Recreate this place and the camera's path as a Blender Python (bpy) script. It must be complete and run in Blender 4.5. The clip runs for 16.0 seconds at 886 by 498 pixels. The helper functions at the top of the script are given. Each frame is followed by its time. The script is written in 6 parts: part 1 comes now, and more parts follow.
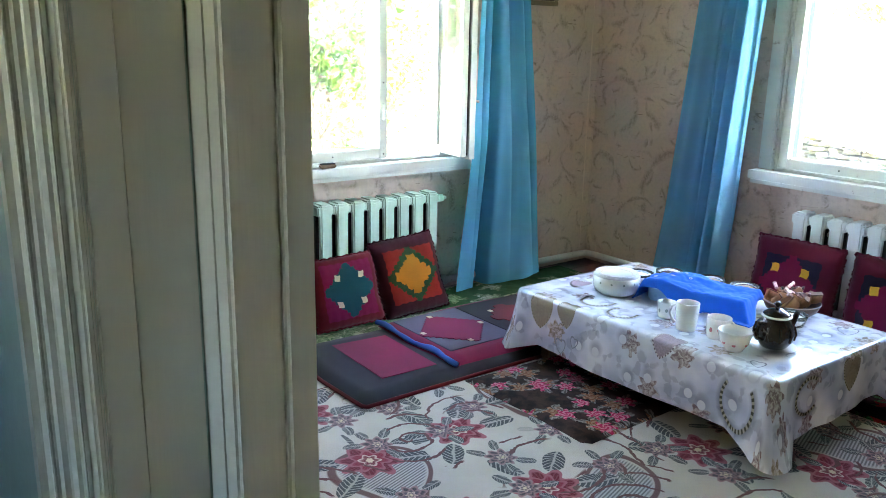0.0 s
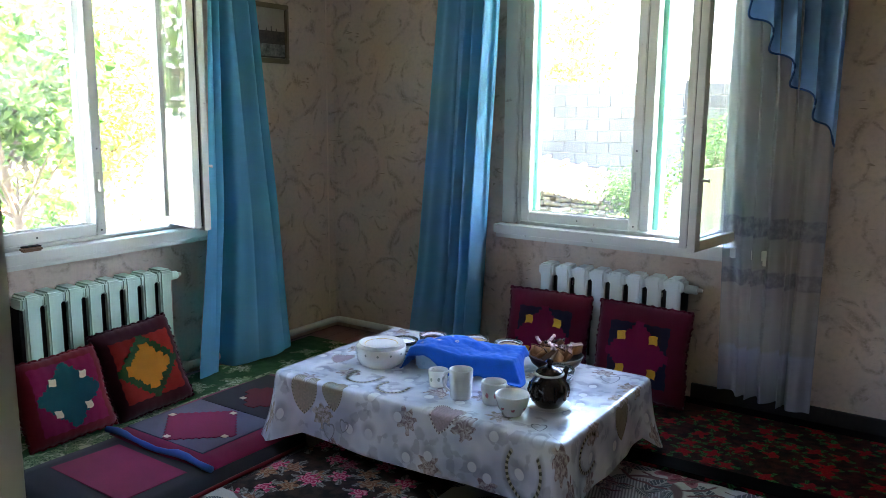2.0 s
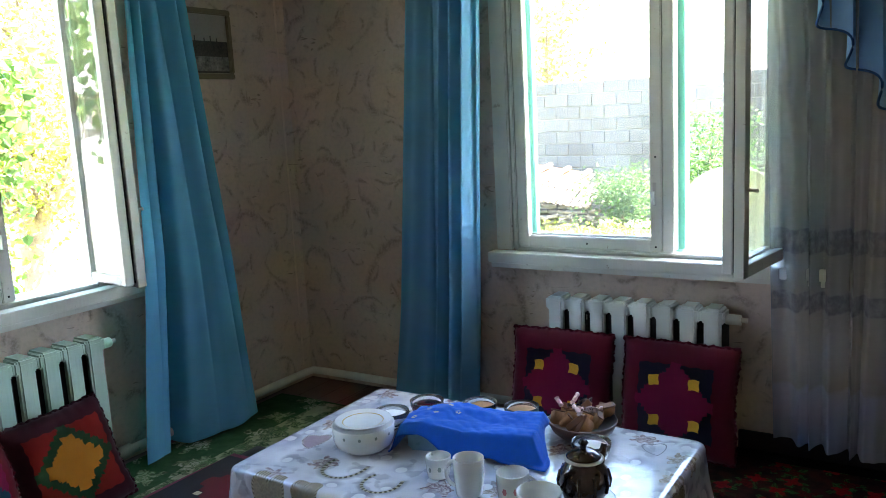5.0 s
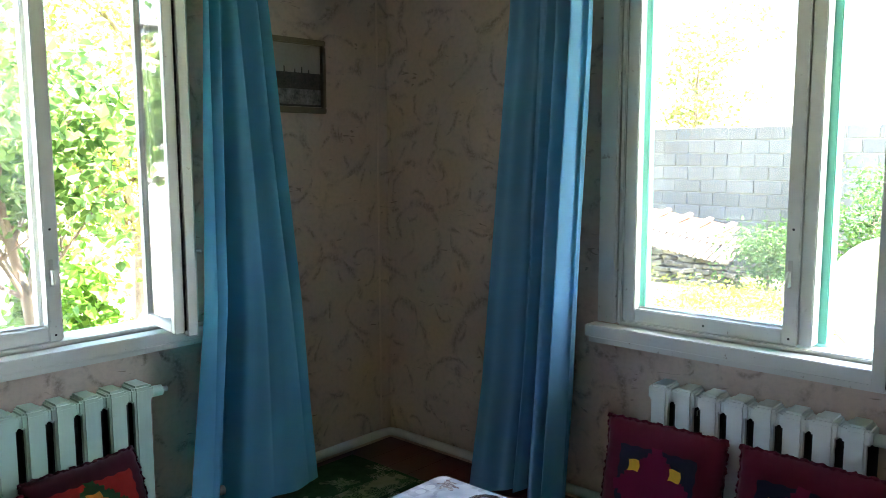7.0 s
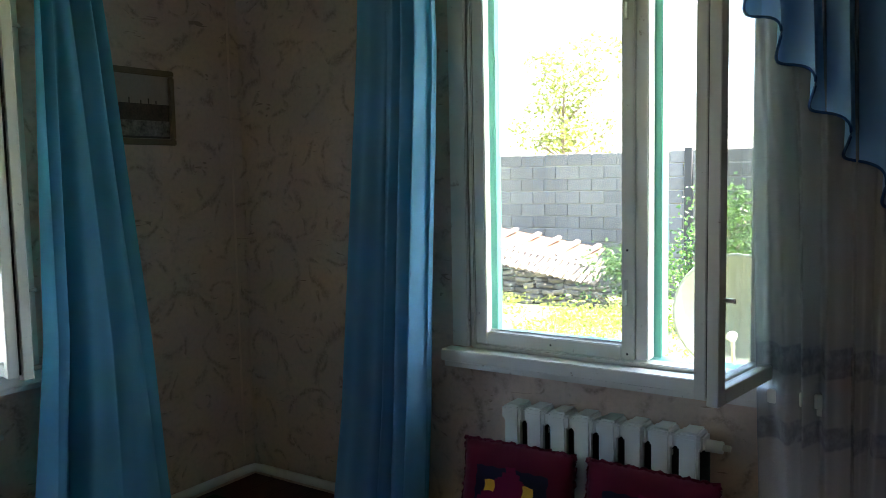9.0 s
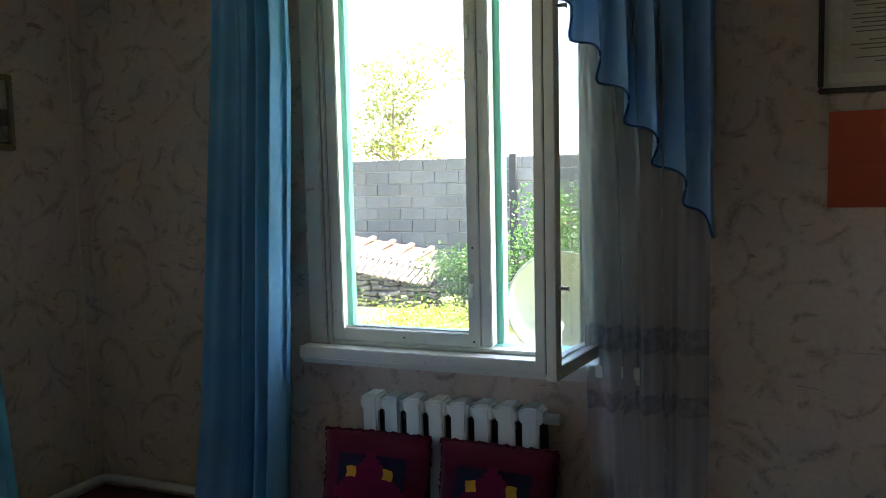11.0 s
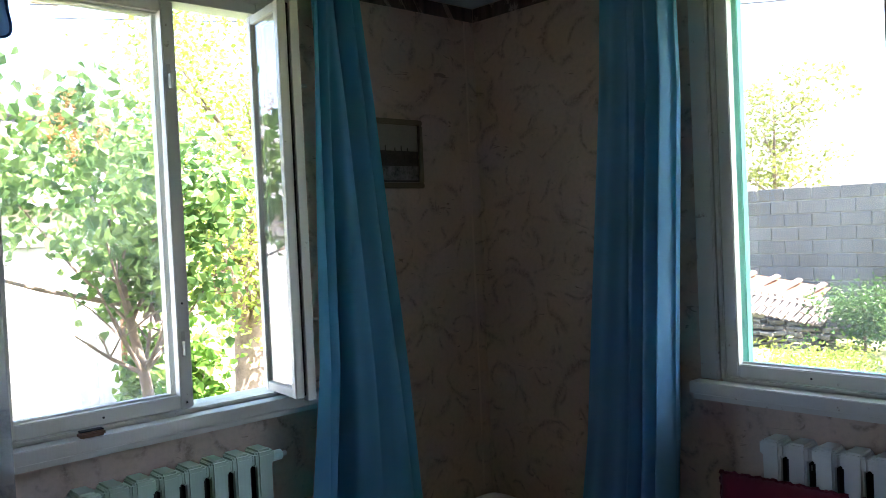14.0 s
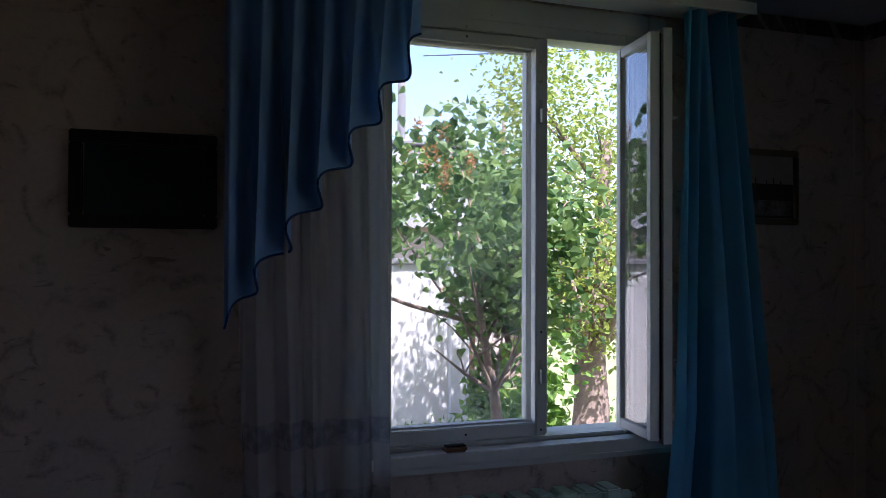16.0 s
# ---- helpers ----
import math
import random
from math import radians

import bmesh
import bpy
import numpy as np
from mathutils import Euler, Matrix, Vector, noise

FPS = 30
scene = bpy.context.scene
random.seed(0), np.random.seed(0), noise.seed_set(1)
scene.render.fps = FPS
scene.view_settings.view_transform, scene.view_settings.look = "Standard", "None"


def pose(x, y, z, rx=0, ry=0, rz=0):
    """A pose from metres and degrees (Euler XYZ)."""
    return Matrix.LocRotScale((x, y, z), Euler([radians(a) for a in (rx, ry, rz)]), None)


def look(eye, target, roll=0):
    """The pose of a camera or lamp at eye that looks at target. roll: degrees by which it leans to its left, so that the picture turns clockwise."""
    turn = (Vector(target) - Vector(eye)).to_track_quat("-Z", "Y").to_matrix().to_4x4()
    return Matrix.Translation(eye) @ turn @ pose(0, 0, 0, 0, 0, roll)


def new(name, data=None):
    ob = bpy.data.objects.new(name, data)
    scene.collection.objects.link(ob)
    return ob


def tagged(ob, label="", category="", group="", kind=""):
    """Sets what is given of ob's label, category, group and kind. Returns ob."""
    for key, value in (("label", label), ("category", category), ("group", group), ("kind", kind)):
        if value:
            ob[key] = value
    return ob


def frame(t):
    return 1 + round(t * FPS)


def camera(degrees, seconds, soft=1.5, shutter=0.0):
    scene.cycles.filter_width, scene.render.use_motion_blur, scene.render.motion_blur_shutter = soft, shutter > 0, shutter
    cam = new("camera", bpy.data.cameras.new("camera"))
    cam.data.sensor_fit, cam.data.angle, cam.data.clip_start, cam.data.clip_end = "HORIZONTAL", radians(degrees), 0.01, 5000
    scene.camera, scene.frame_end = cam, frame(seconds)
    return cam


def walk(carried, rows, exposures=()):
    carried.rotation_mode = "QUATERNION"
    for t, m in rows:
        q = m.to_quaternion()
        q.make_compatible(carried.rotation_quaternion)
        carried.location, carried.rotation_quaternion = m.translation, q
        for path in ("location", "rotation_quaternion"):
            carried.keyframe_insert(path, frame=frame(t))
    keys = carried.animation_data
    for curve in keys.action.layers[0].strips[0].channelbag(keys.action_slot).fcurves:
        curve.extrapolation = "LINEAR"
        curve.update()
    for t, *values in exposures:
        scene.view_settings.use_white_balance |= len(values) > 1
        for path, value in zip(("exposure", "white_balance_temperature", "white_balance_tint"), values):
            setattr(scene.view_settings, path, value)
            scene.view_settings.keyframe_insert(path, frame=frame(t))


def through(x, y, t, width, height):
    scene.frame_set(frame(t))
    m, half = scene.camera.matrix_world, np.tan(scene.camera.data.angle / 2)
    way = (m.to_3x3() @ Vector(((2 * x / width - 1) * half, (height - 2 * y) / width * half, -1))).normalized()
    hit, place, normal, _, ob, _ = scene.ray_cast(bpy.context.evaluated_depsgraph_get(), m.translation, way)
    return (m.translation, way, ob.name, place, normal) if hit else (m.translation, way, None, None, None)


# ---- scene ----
cam = camera(57.5, 16.0, soft=0.75)
PATH = [
    (0, (3.851, -4.2, 1.487), (2.307, -3.03, 0.989), 1.1),
    (0.5, (3.804, -4.171, 1.484), (2.342, -2.885, 1.03), 1.0),
    (1, (3.723, -4.133, 1.481), (2.374, -2.709, 1.089), 0.7),
    (1.5, (3.633, -4.089, 1.48), (2.415, -2.542, 1.133), 0.4),
    (2, (3.558, -4.043, 1.48), (2.466, -2.404, 1.13), 0.6),
    (2.5, (3.473, -3.915, 1.474), (2.433, -2.255, 1.073), -0.2),
    (3, (3.4, -3.836, 1.467), (2.442, -2.125, 1.076), -1.4),
    (5.5, (3.098, -3.282, 1.495), (1.988, -1.645, 1.194), -3.4),
    (6, (3.07, -3.103, 1.492), (1.848, -1.544, 1.213), -1.6),
    (6.5, (3.041, -3.013, 1.503), (1.769, -1.493, 1.236), -0.8),
    (7, (3.05, -2.943, 1.54), (1.718, -1.471, 1.298), -0.2),
    (7.5, (3.07, -2.915, 1.529), (1.687, -1.482, 1.348), -0.2),
    (8, (3.095, -2.846, 1.554), (1.728, -1.395, 1.384), -1.4),
    (8.5, (3.128, -2.915, 1.509), (1.879, -1.36, 1.364), -0.6),
    (9, (3.169, -2.888, 1.544), (2.057, -1.234, 1.367), -1.1),
    (9.5, (3.146, -2.983, 1.516), (2.227, -1.215, 1.346), -0.9),
    (10, (3.144, -3.156, 1.539), (2.407, -1.306, 1.351), -1.1),
    (12.5, (3.249, -3.113, 1.551), (2.45, -1.284, 1.42), -3.0),
    (13, (3.111, -3.237, 1.574), (2.151, -1.487, 1.444), -3.4),
    (13.5, (3.101, -3.176, 1.564), (1.85, -1.618, 1.468), -3.2),
    (14, (3.065, -3.135, 1.511), (1.599, -1.776, 1.459), -2.6),
    (14.5, (3.038, -3.107, 1.509), (1.41, -1.946, 1.479), -2.6),
    (15, (3.003, -3.099, 1.537), (1.235, -2.164, 1.526), -0.7),
    (15.5, (2.977, -3.126, 1.543), (1.123, -2.377, 1.553), 0.0),
    (16, (2.965, -3.203, 1.555), (1.081, -2.532, 1.579), 0.2),
]
# exposure and white balance follow the phone's metering: it closes down as the bright windows fill the picture
EXPOSURES = [(0.0, 6.05, 6500, 13), (0.6, 5.9, 6500, 13), (1.0, 5.2, 6400, 14), (1.3, 5.1, 6400, 15), (2.0, 5.05, 6350, 16), (3.2, 5.05, 6400, 16), (5.5, 4.7, 6500, 12), (7.0, 4.6, 6500, 12), (7.5, 4.0, 6400, 12),
             (8.0, 3.85, 6400, 12), (9.0, 3.92, 6400, 12), (10.0, 3.85, 6400, 13), (12.5, 3.65, 6300, 14), (13.5, 3.7, 6200, 16), (14.2, 3.5, 6150, 21), (14.8, 2.7, 6000, 27),
             (15.3, 1.95, 5750, 32), (15.6, 1.7, 5600, 32), (16.0, 1.6, 5550, 31)]
walk(cam, [(t, look(e, g, r)) for t, e, g, r in PATH], EXPOSURES)

# ---- world and sun ----
SUN_ELEV, SUN_DIR = 59.0, Vector((0.97, 0.24, 0.0)).normalized()
world = bpy.data.worlds.new("sky")
scene.world = world
world.use_nodes = True
wn = world.node_tree
sky = wn.nodes.new("ShaderNodeTexSky")
sky.sky_type = "NISHITA"
sky.sun_disc = False
sky.sun_elevation = radians(SUN_ELEV)
sky.sun_rotation = math.atan2(SUN_DIR.x, SUN_DIR.y)
sky.dust_density = 1.5
wn.nodes["Background"].inputs["Strength"].default_value = 0.15
wn.links.new(sky.outputs[0], wn.nodes["Background"].inputs["Color"])
sun_data = bpy.data.lights.new("sun", "SUN")
sun_data.energy, sun_data.angle, sun_data.color = 4.6, radians(0.5), (1.0, 0.95, 0.87)
sun = new("sun", sun_data)
sd = Vector((SUN_DIR.x, SUN_DIR.y, math.tan(radians(SUN_ELEV)))).normalized()
sun.matrix_world = look(sd * 30, (0, 0, 0))


# ---- node helpers ----
def fresh(name):
    m = bpy.data.materials.new(name)
    m.use_nodes = True
    nt = m.node_tree
    return m, nt, nt.nodes["Principled BSDF"]


def put(nt, socket, v):
    if isinstance(v, (int, float)):
        socket.default_value = v
    elif isinstance(v, (tuple, list)):
        socket.default_value = tuple(v) + ((1.0,) if len(v) == 3 and socket.type == "RGBA" else ())
    else:
        nt.links.new(v, socket)


def M(nt, op, a, b=0.0, c=None, clamp=False):
    n = nt.nodes.new("ShaderNodeMath")
    n.operation, n.use_clamp = op, clamp
    put(nt, n.inputs[0], a)
    put(nt, n.inputs[1], b)
    if c is not None:
        put(nt, n.inputs[2], c)
    return n.outputs[0]


def mixc(nt, fac, a, b):
    n = nt.nodes.new("ShaderNodeMix")
    n.data_type = "RGBA"
    put(nt, n.inputs[0], fac)
    put(nt, n.inputs[6], a)
    put(nt, n.inputs[7], b)
    return n.outputs[2]


def coords(nt, kind="Object"):
    return nt.nodes.new("ShaderNodeTexCoord").outputs[kind]


def split(nt, v):
    n = nt.nodes.new("ShaderNodeSeparateXYZ")
    nt.links.new(v, n.inputs[0])
    return n.outputs[0], n.outputs[1], n.outputs[2]


def combine(nt, x, y, z=0.0):
    n = nt.nodes.new("ShaderNodeCombineXYZ")
    put(nt, n.inputs[0], x)
    put(nt, n.inputs[1], y)
    put(nt, n.inputs[2], z)
    return n.outputs[0]


def grain(nt, vec, scale, detail=4.0, rough=0.55, distortion=0.0):
    n = nt.nodes.new("ShaderNodeTexNoise")
    put(nt, n.inputs["Vector"], vec)
    n.inputs["Scale"].default_value = scale
    n.inputs["Detail"].default_value = detail
    n.inputs["Roughness"].default_value = rough
    n.inputs["Distortion"].default_value = distortion
    return n.outputs[0]


def ramp(nt, v, lo, hi):
    n = nt.nodes.new("ShaderNodeMapRange")
    put(nt, n.inputs[0], v)
    n.inputs[1].default_value, n.inputs[2].default_value = lo, hi
    n.clamp = True
    return n.outputs[0]


def bump(nt, bsdf, h, strength=0.3, dist=0.004):
    n = nt.nodes.new("ShaderNodeBump")
    n.inputs["Strength"].default_value, n.inputs["Distance"].default_value = strength, dist
    nt.links.new(h, n.inputs["Height"])
    nt.links.new(n.outputs[0], bsdf.inputs["Normal"])


def rnd(nt):
    return nt.nodes.new("ShaderNodeObjectInfo").outputs["Random"]


def simple(name, col, rough=0.6, metal=0.0, vary=0.25, fine=60.0, coarse=4.0, bmp=0.15, coat=0.0, island=0.0):
    """A surface with coarse and fine variation of its colour and a fine relief."""
    m, nt, b = fresh(name)
    v = coords(nt)
    g = M(nt, "ADD", M(nt, "MULTIPLY", grain(nt, v, coarse), 0.6), M(nt, "MULTIPLY", grain(nt, v, fine), 0.4))
    if island:
        g = M(nt, "ADD", g, M(nt, "MULTIPLY", M(nt, "SUBTRACT", rnd(nt), 0.5), island))
    dark = tuple(c * (1 - vary) for c in col)
    light = tuple(min(1.0, c * (1 + vary * 0.6)) for c in col)
    put(nt, b.inputs["Base Color"], mixc(nt, ramp(nt, g, 0.3, 0.7), dark, light))
    put(nt, b.inputs["Roughness"], M(nt, "ADD", rough - 0.06, M(nt, "MULTIPLY", grain(nt, v, fine * 0.3), 0.12)))
    b.inputs["Metallic"].default_value = metal
    b.inputs["Coat Weight"].default_value = coat
    if bmp:
        bump(nt, b, grain(nt, v, fine), bmp, 0.002)
    return m


def cell(nt, vec, scale, randomness=1.0):
    """Cells in a plane: the way from the cell's centre (x, y), its distance and angle, and three random values."""
    n = nt.nodes.new("ShaderNodeTexVoronoi")
    n.voronoi_dimensions = "2D"
    put(nt, n.inputs["Vector"], vec)
    n.inputs["Scale"].default_value = scale
    n.inputs["Randomness"].default_value = randomness
    d = nt.nodes.new("ShaderNodeVectorMath")
    d.operation = "SUBTRACT"
    put(nt, d.inputs[0], vec)
    nt.links.new(n.outputs["Position"], d.inputs[1])
    x, y, _ = split(nt, d.outputs[0])
    r = M(nt, "SQRT", M(nt, "ADD", M(nt, "MULTIPLY", x, x), M(nt, "MULTIPLY", y, y)))
    a = M(nt, "ARCTAN2", y, x)
    c = split(nt, n.outputs["Color"])
    return x, y, r, a, c


def petals(nt, r, a, count, size, soft, turn=0.0, depth=0.3, point=1.0):
    """1 inside a flower of that many petals, 0 outside."""
    w = M(nt, "COSINE", M(nt, "ADD", M(nt, "MULTIPLY", a, float(count)), turn))
    edge = M(nt, "MULTIPLY", M(nt, "ADD", 1.0 - depth, M(nt, "MULTIPLY", w, depth)), size)
    return M(nt, "DIVIDE", M(nt, "SUBTRACT", edge, r), soft, clamp=True)


# ---- materials ----
def wallpaper():
    m, nt, b = fresh("wallpaper")
    x, y, z = split(nt, coords(nt))
    v = combine(nt, M(nt, "ADD", x, y), z)
    wob = combine(nt, M(nt, "ADD", M(nt, "ADD", x, y), M(nt, "MULTIPLY", grain(nt, v, 5.0), 0.09)),
                  M(nt, "ADD", z, M(nt, "MULTIPLY", grain(nt, combine(nt, z, M(nt, "ADD", x, y)), 5.0), 0.09)))
    g = grain(nt, v, 2.0)
    f = grain(nt, v, 45.0, 5.0)
    base = mixc(nt, ramp(nt, g, 0.3, 0.7), (0.575, 0.445, 0.355), (0.68, 0.545, 0.46))
    base = mixc(nt, M(nt, "MULTIPLY", ramp(nt, f, 0.45, 0.75), 0.35), base, (0.43, 0.345, 0.28))
    masks = []
    for k, (sc, turns, width) in enumerate(((1.9, 5.0, 0.16), (3.1, 8.0, 0.13))):
        _, _, r, a, c = cell(nt, wob, sc, 0.75)
        s = M(nt, "FRACT", M(nt, "ADD", M(nt, "MULTIPLY", r, turns), M(nt, "ADD", M(nt, "DIVIDE", a, 6.2832), c[0])))
        line = M(nt, "SUBTRACT", 1.0, M(nt, "DIVIDE", M(nt, "ABSOLUTE", M(nt, "SUBTRACT", s, 0.5)), width), clamp=True)
        broken = ramp(nt, grain(nt, v, 7.0 + 4 * k, 3.0), 0.46, 0.58)
        strands = ramp(nt, grain(nt, combine(nt, M(nt, "MULTIPLY", x, 1.0), M(nt, "MULTIPLY", z, 1.0), y), 70.0, 2.0), 0.35, 0.6)
        masks.append(M(nt, "MULTIPLY", M(nt, "MULTIPLY", line, broken), M(nt, "ADD", 0.35, M(nt, "MULTIPLY", strands, 0.65))))
    mask = M(nt, "MAXIMUM", masks[0], masks[1])
    # short feathered strokes
    st = grain(nt, combine(nt, M(nt, "MULTIPLY", M(nt, "ADD", x, y), 9.0), M(nt, "MULTIPLY", z, 34.0)), 1.0, 2.0, 0.5, 1.2)
    stroke = M(nt, "MULTIPLY", ramp(nt, st, 0.66, 0.72), ramp(nt, grain(nt, v, 6.0, 2.0), 0.5, 0.56))
    mask = M(nt, "MAXIMUM", mask, stroke)
    put(nt, b.inputs["Base Color"], mixc(nt, M(nt, "MULTIPLY", mask, 0.66), base, (0.19, 0.13, 0.10)))
    b.inputs["Roughness"].default_value = 0.75
    bump(nt, b, M(nt, "ADD", M(nt, "MULTIPLY", f, 0.5), mask), 0.35, 0.003)
    return m


def carpet_floral():
    m, nt, b = fresh("carpet_floral")
    x, y, z = split(nt, coords(nt))
    v = combine(nt, x, y)
    wv = combine(nt, M(nt, "ADD", x, M(nt, "MULTIPLY", grain(nt, v, 11.0), 0.06)), M(nt, "ADD", y, M(nt, "MULTIPLY", grain(nt, combine(nt, y, x), 11.0), 0.06)))
    f = grain(nt, v, 260.0, 2.0)
    col = mixc(nt, ramp(nt, grain(nt, v, 3.0), 0.3, 0.7), (0.40, 0.37, 0.325), (0.52, 0.49, 0.44))
    # grey woven fields edged by scrolls
    fld = grain(nt, combine(nt, M(nt, "MULTIPLY", x, 1.1), y), 1.35, 1.0, 0.3)
    grey = ramp(nt, fld, 0.600, 0.612)
    rib = M(nt, "SINE", M(nt, "MULTIPLY", M(nt, "ADD", x, M(nt, "MULTIPLY", y, 0.3)), 500.0))
    col = mixc(nt, grey, col, mixc(nt, ramp(nt, rib, -0.4, 0.4), (0.16, 0.15, 0.16), (0.42, 0.40, 0.40)))
    edge = M(nt, "SUBTRACT", 1.0, M(nt, "DIVIDE", M(nt, "ABSOLUTE", M(nt, "SUBTRACT", fld, 0.59)), 0.013), clamp=True)
    col = mixc(nt, ramp(nt, edge, 0.2, 0.5), col, (0.13, 0.07, 0.07))
    # veined leaves in a ring round each flower, then the layered flower itself
    wobx = M(nt, "MULTIPLY", M(nt, "SUBTRACT", grain(nt, v, 12.0), 0.5), 0.035)
    woby = M(nt, "MULTIPLY", M(nt, "SUBTRACT", grain(nt, combine(nt, y, x), 12.0), 0.5), 0.035)
    for sc, size, off, hue, edge_c in ((2.0, 0.128, 0.0, (0.13, 0.010, 0.025), (0.30, 0.10, 0.125)), (3.3, 0.064, 3.7, (0.05, 0.045, 0.06), (0.27, 0.17, 0.18))):
        sv = combine(nt, M(nt, "ADD", M(nt, "ADD", x, wobx), off), M(nt, "ADD", M(nt, "ADD", y, woby), off * 0.6))
        _, _, r, a, c = cell(nt, sv, sc, 0.5)
        sector = M(nt, "ADD", M(nt, "MULTIPLY", M(nt, "DIVIDE", a, 6.2832), 6.0), M(nt, "ADD", M(nt, "MULTIPLY", c[0], 6.0), 12.0))
        across = M(nt, "MULTIPLY", M(nt, "MULTIPLY", M(nt, "SUBTRACT", M(nt, "FRACT", sector), 0.5), 1.0472), r)
        along_ = M(nt, "SUBTRACT", r, size * 1.45)
        oval = M(nt, "SUBTRACT", 1.0, M(nt, "ADD", M(nt, "POWER", M(nt, "DIVIDE", along_, size * 0.62), 2.0), M(nt, "POWER", M(nt, "DIVIDE", across, size * 0.33), 2.0)))
        shown = ramp(nt, M(nt, "FRACT", M(nt, "MULTIPLY", M(nt, "ADD", M(nt, "FLOOR", sector), M(nt, "MULTIPLY", c[1], 7.0)), 0.618)), 0.24, 0.26)
        leaf = M(nt, "MULTIPLY", ramp(nt, oval, 0.0, 0.08), shown)
        ribs = M(nt, "SINE", M(nt, "ADD", M(nt, "MULTIPLY", along_, 6.28 / (size * 0.16)), M(nt, "MULTIPLY", M(nt, "ABSOLUTE", across), 6.28 / (size * 0.22))))
        vein = M(nt, "MAXIMUM", ramp(nt, ribs, 0.55, 0.85), M(nt, "SUBTRACT", 1.0, ramp(nt, M(nt, "ABSOLUTE", across), size * 0.02, size * 0.05)))
        col = mixc(nt, leaf, col, mixc(nt, vein, (0.055, 0.065, 0.075), (0.34, 0.33, 0.31)))
        for ring_k, (rs, n, dark_c, light_c) in enumerate(((1.0, 8, hue, edge_c), (0.66, 7, tuple(q * 1.5 for q in hue), edge_c), (0.36, 6, hue, (0.55, 0.42, 0.36)))):
            turn = M(nt, "MULTIPLY", c[1], 6.28 + ring_k)
            flo = petals(nt, r, a, n, size * rs, 0.003, turn, 0.16)
            core = petals(nt, r, a, n, size * rs * 0.87, 0.010, turn, 0.16)
            streak = ramp(nt, M(nt, "SINE", M(nt, "MULTIPLY", a, n * 5.0)), 0.3, 0.9)
            col = mixc(nt, flo, col, mixc(nt, core, light_c, mixc(nt, M(nt, "MULTIPLY", streak, 0.35), dark_c, light_c)))
        col = mixc(nt, petals(nt, r, a, 6, size * 0.13, 0.003, 0.0, 0.1), col, (0.60, 0.50, 0.34))
    # curling stems
    _, _, r, a, c = cell(nt, wv, 2.1, 0.8)
    s = M(nt, "FRACT", M(nt, "ADD", M(nt, "MULTIPLY", r, 13.0), M(nt, "ADD", M(nt, "DIVIDE", a, 6.2832), c[0])))
    line = M(nt, "SUBTRACT", 1.0, M(nt, "DIVIDE", M(nt, "ABSOLUTE", M(nt, "SUBTRACT", s, 0.5)), 0.10), clamp=True)
    stem = M(nt, "MULTIPLY", ramp(nt, line, 0.1, 0.3), ramp(nt, grain(nt, v, 3.4, 1.0), 0.53, 0.55))
    col = mixc(nt, stem, col, (0.12, 0.05, 0.055))
    col = mixc(nt, M(nt, "MULTIPLY", ramp(nt, f, 0.4, 0.7), 0.25), col, (0.2, 0.18, 0.16))
    put(nt, b.inputs["Base Color"], col)
    b.inputs["Roughness"].default_value = 0.95
    b.inputs["Specular IOR Level"].default_value = 0.1
    bump(nt, b, f, 0.5, 0.004)
    return m


def flower_cloth(name, ground, ground2, hues, leafc, scale, size, count=5, rough=0.9, off=0.0, wob=0.03, extra=0.6):
    """Dense printed flowers on a dark ground."""
    m, nt, b = fresh(name)
    x, y, z = split(nt, coords(nt))
    v = combine(nt, x, y)
    sv = combine(nt, M(nt, "ADD", M(nt, "ADD", x, off), M(nt, "MULTIPLY", grain(nt, v, 24.0), wob)), M(nt, "ADD", M(nt, "ADD", y, M(nt, "MULTIPLY", z, 0.7)), M(nt, "MULTIPLY", grain(nt, combine(nt, y, x), 24.0), wob)))
    f = grain(nt, v, 240.0, 2.0)
    col = mixc(nt, ramp(nt, grain(nt, v, 18.0), 0.4, 0.6), ground, ground2)
    for k, hue in enumerate(hues):
        kv = combine(nt, M(nt, "ADD", split(nt, sv)[0], 1.7 * k), M(nt, "ADD", split(nt, sv)[1], 0.9 * k))
        _, _, r, a, c = cell(nt, kv, scale * (1 + 0.22 * k), 0.9)
        show = ramp(nt, c[2], 0.3 - 0.1 * k, 0.32 - 0.1 * k)
        lf = M(nt, "MULTIPLY", petals(nt, r, a, 4, size * 1.35, 0.003, M(nt, "MULTIPLY", c[0], 6.28), 0.45), show)
        vein = M(nt, "SINE", M(nt, "MULTIPLY", a, 20.0))
        col = mixc(nt, M(nt, "MULTIPLY", lf, extra), col, mixc(nt, ramp(nt, vein, -0.2, 0.4), leafc, tuple(q * 0.3 for q in leafc)))
        fl = M(nt, "MULTIPLY", petals(nt, r, a, count, size * 0.9, 0.003, M(nt, "MULTIPLY", c[1], 6.28), 0.25), show)
        ring = M(nt, "SINE", M(nt, "ADD", M(nt, "MULTIPLY", r, 6.28 / (size * 0.35)), M(nt, "MULTIPLY", a, 3.0)))
        col = mixc(nt, fl, col, mixc(nt, ramp(nt, ring, -0.3, 0.6), hue[0], hue[1]))
    col = mixc(nt, M(nt, "MULTIPLY", ramp(nt, f, 0.4, 0.7), 0.3), col, ground)
    put(nt, b.inputs["Base Color"], col)
    b.inputs["Roughness"].default_value = rough
    b.inputs["Specular IOR Level"].default_value = 0.08
    bump(nt, b, f, 0.4, 0.003)
    return m


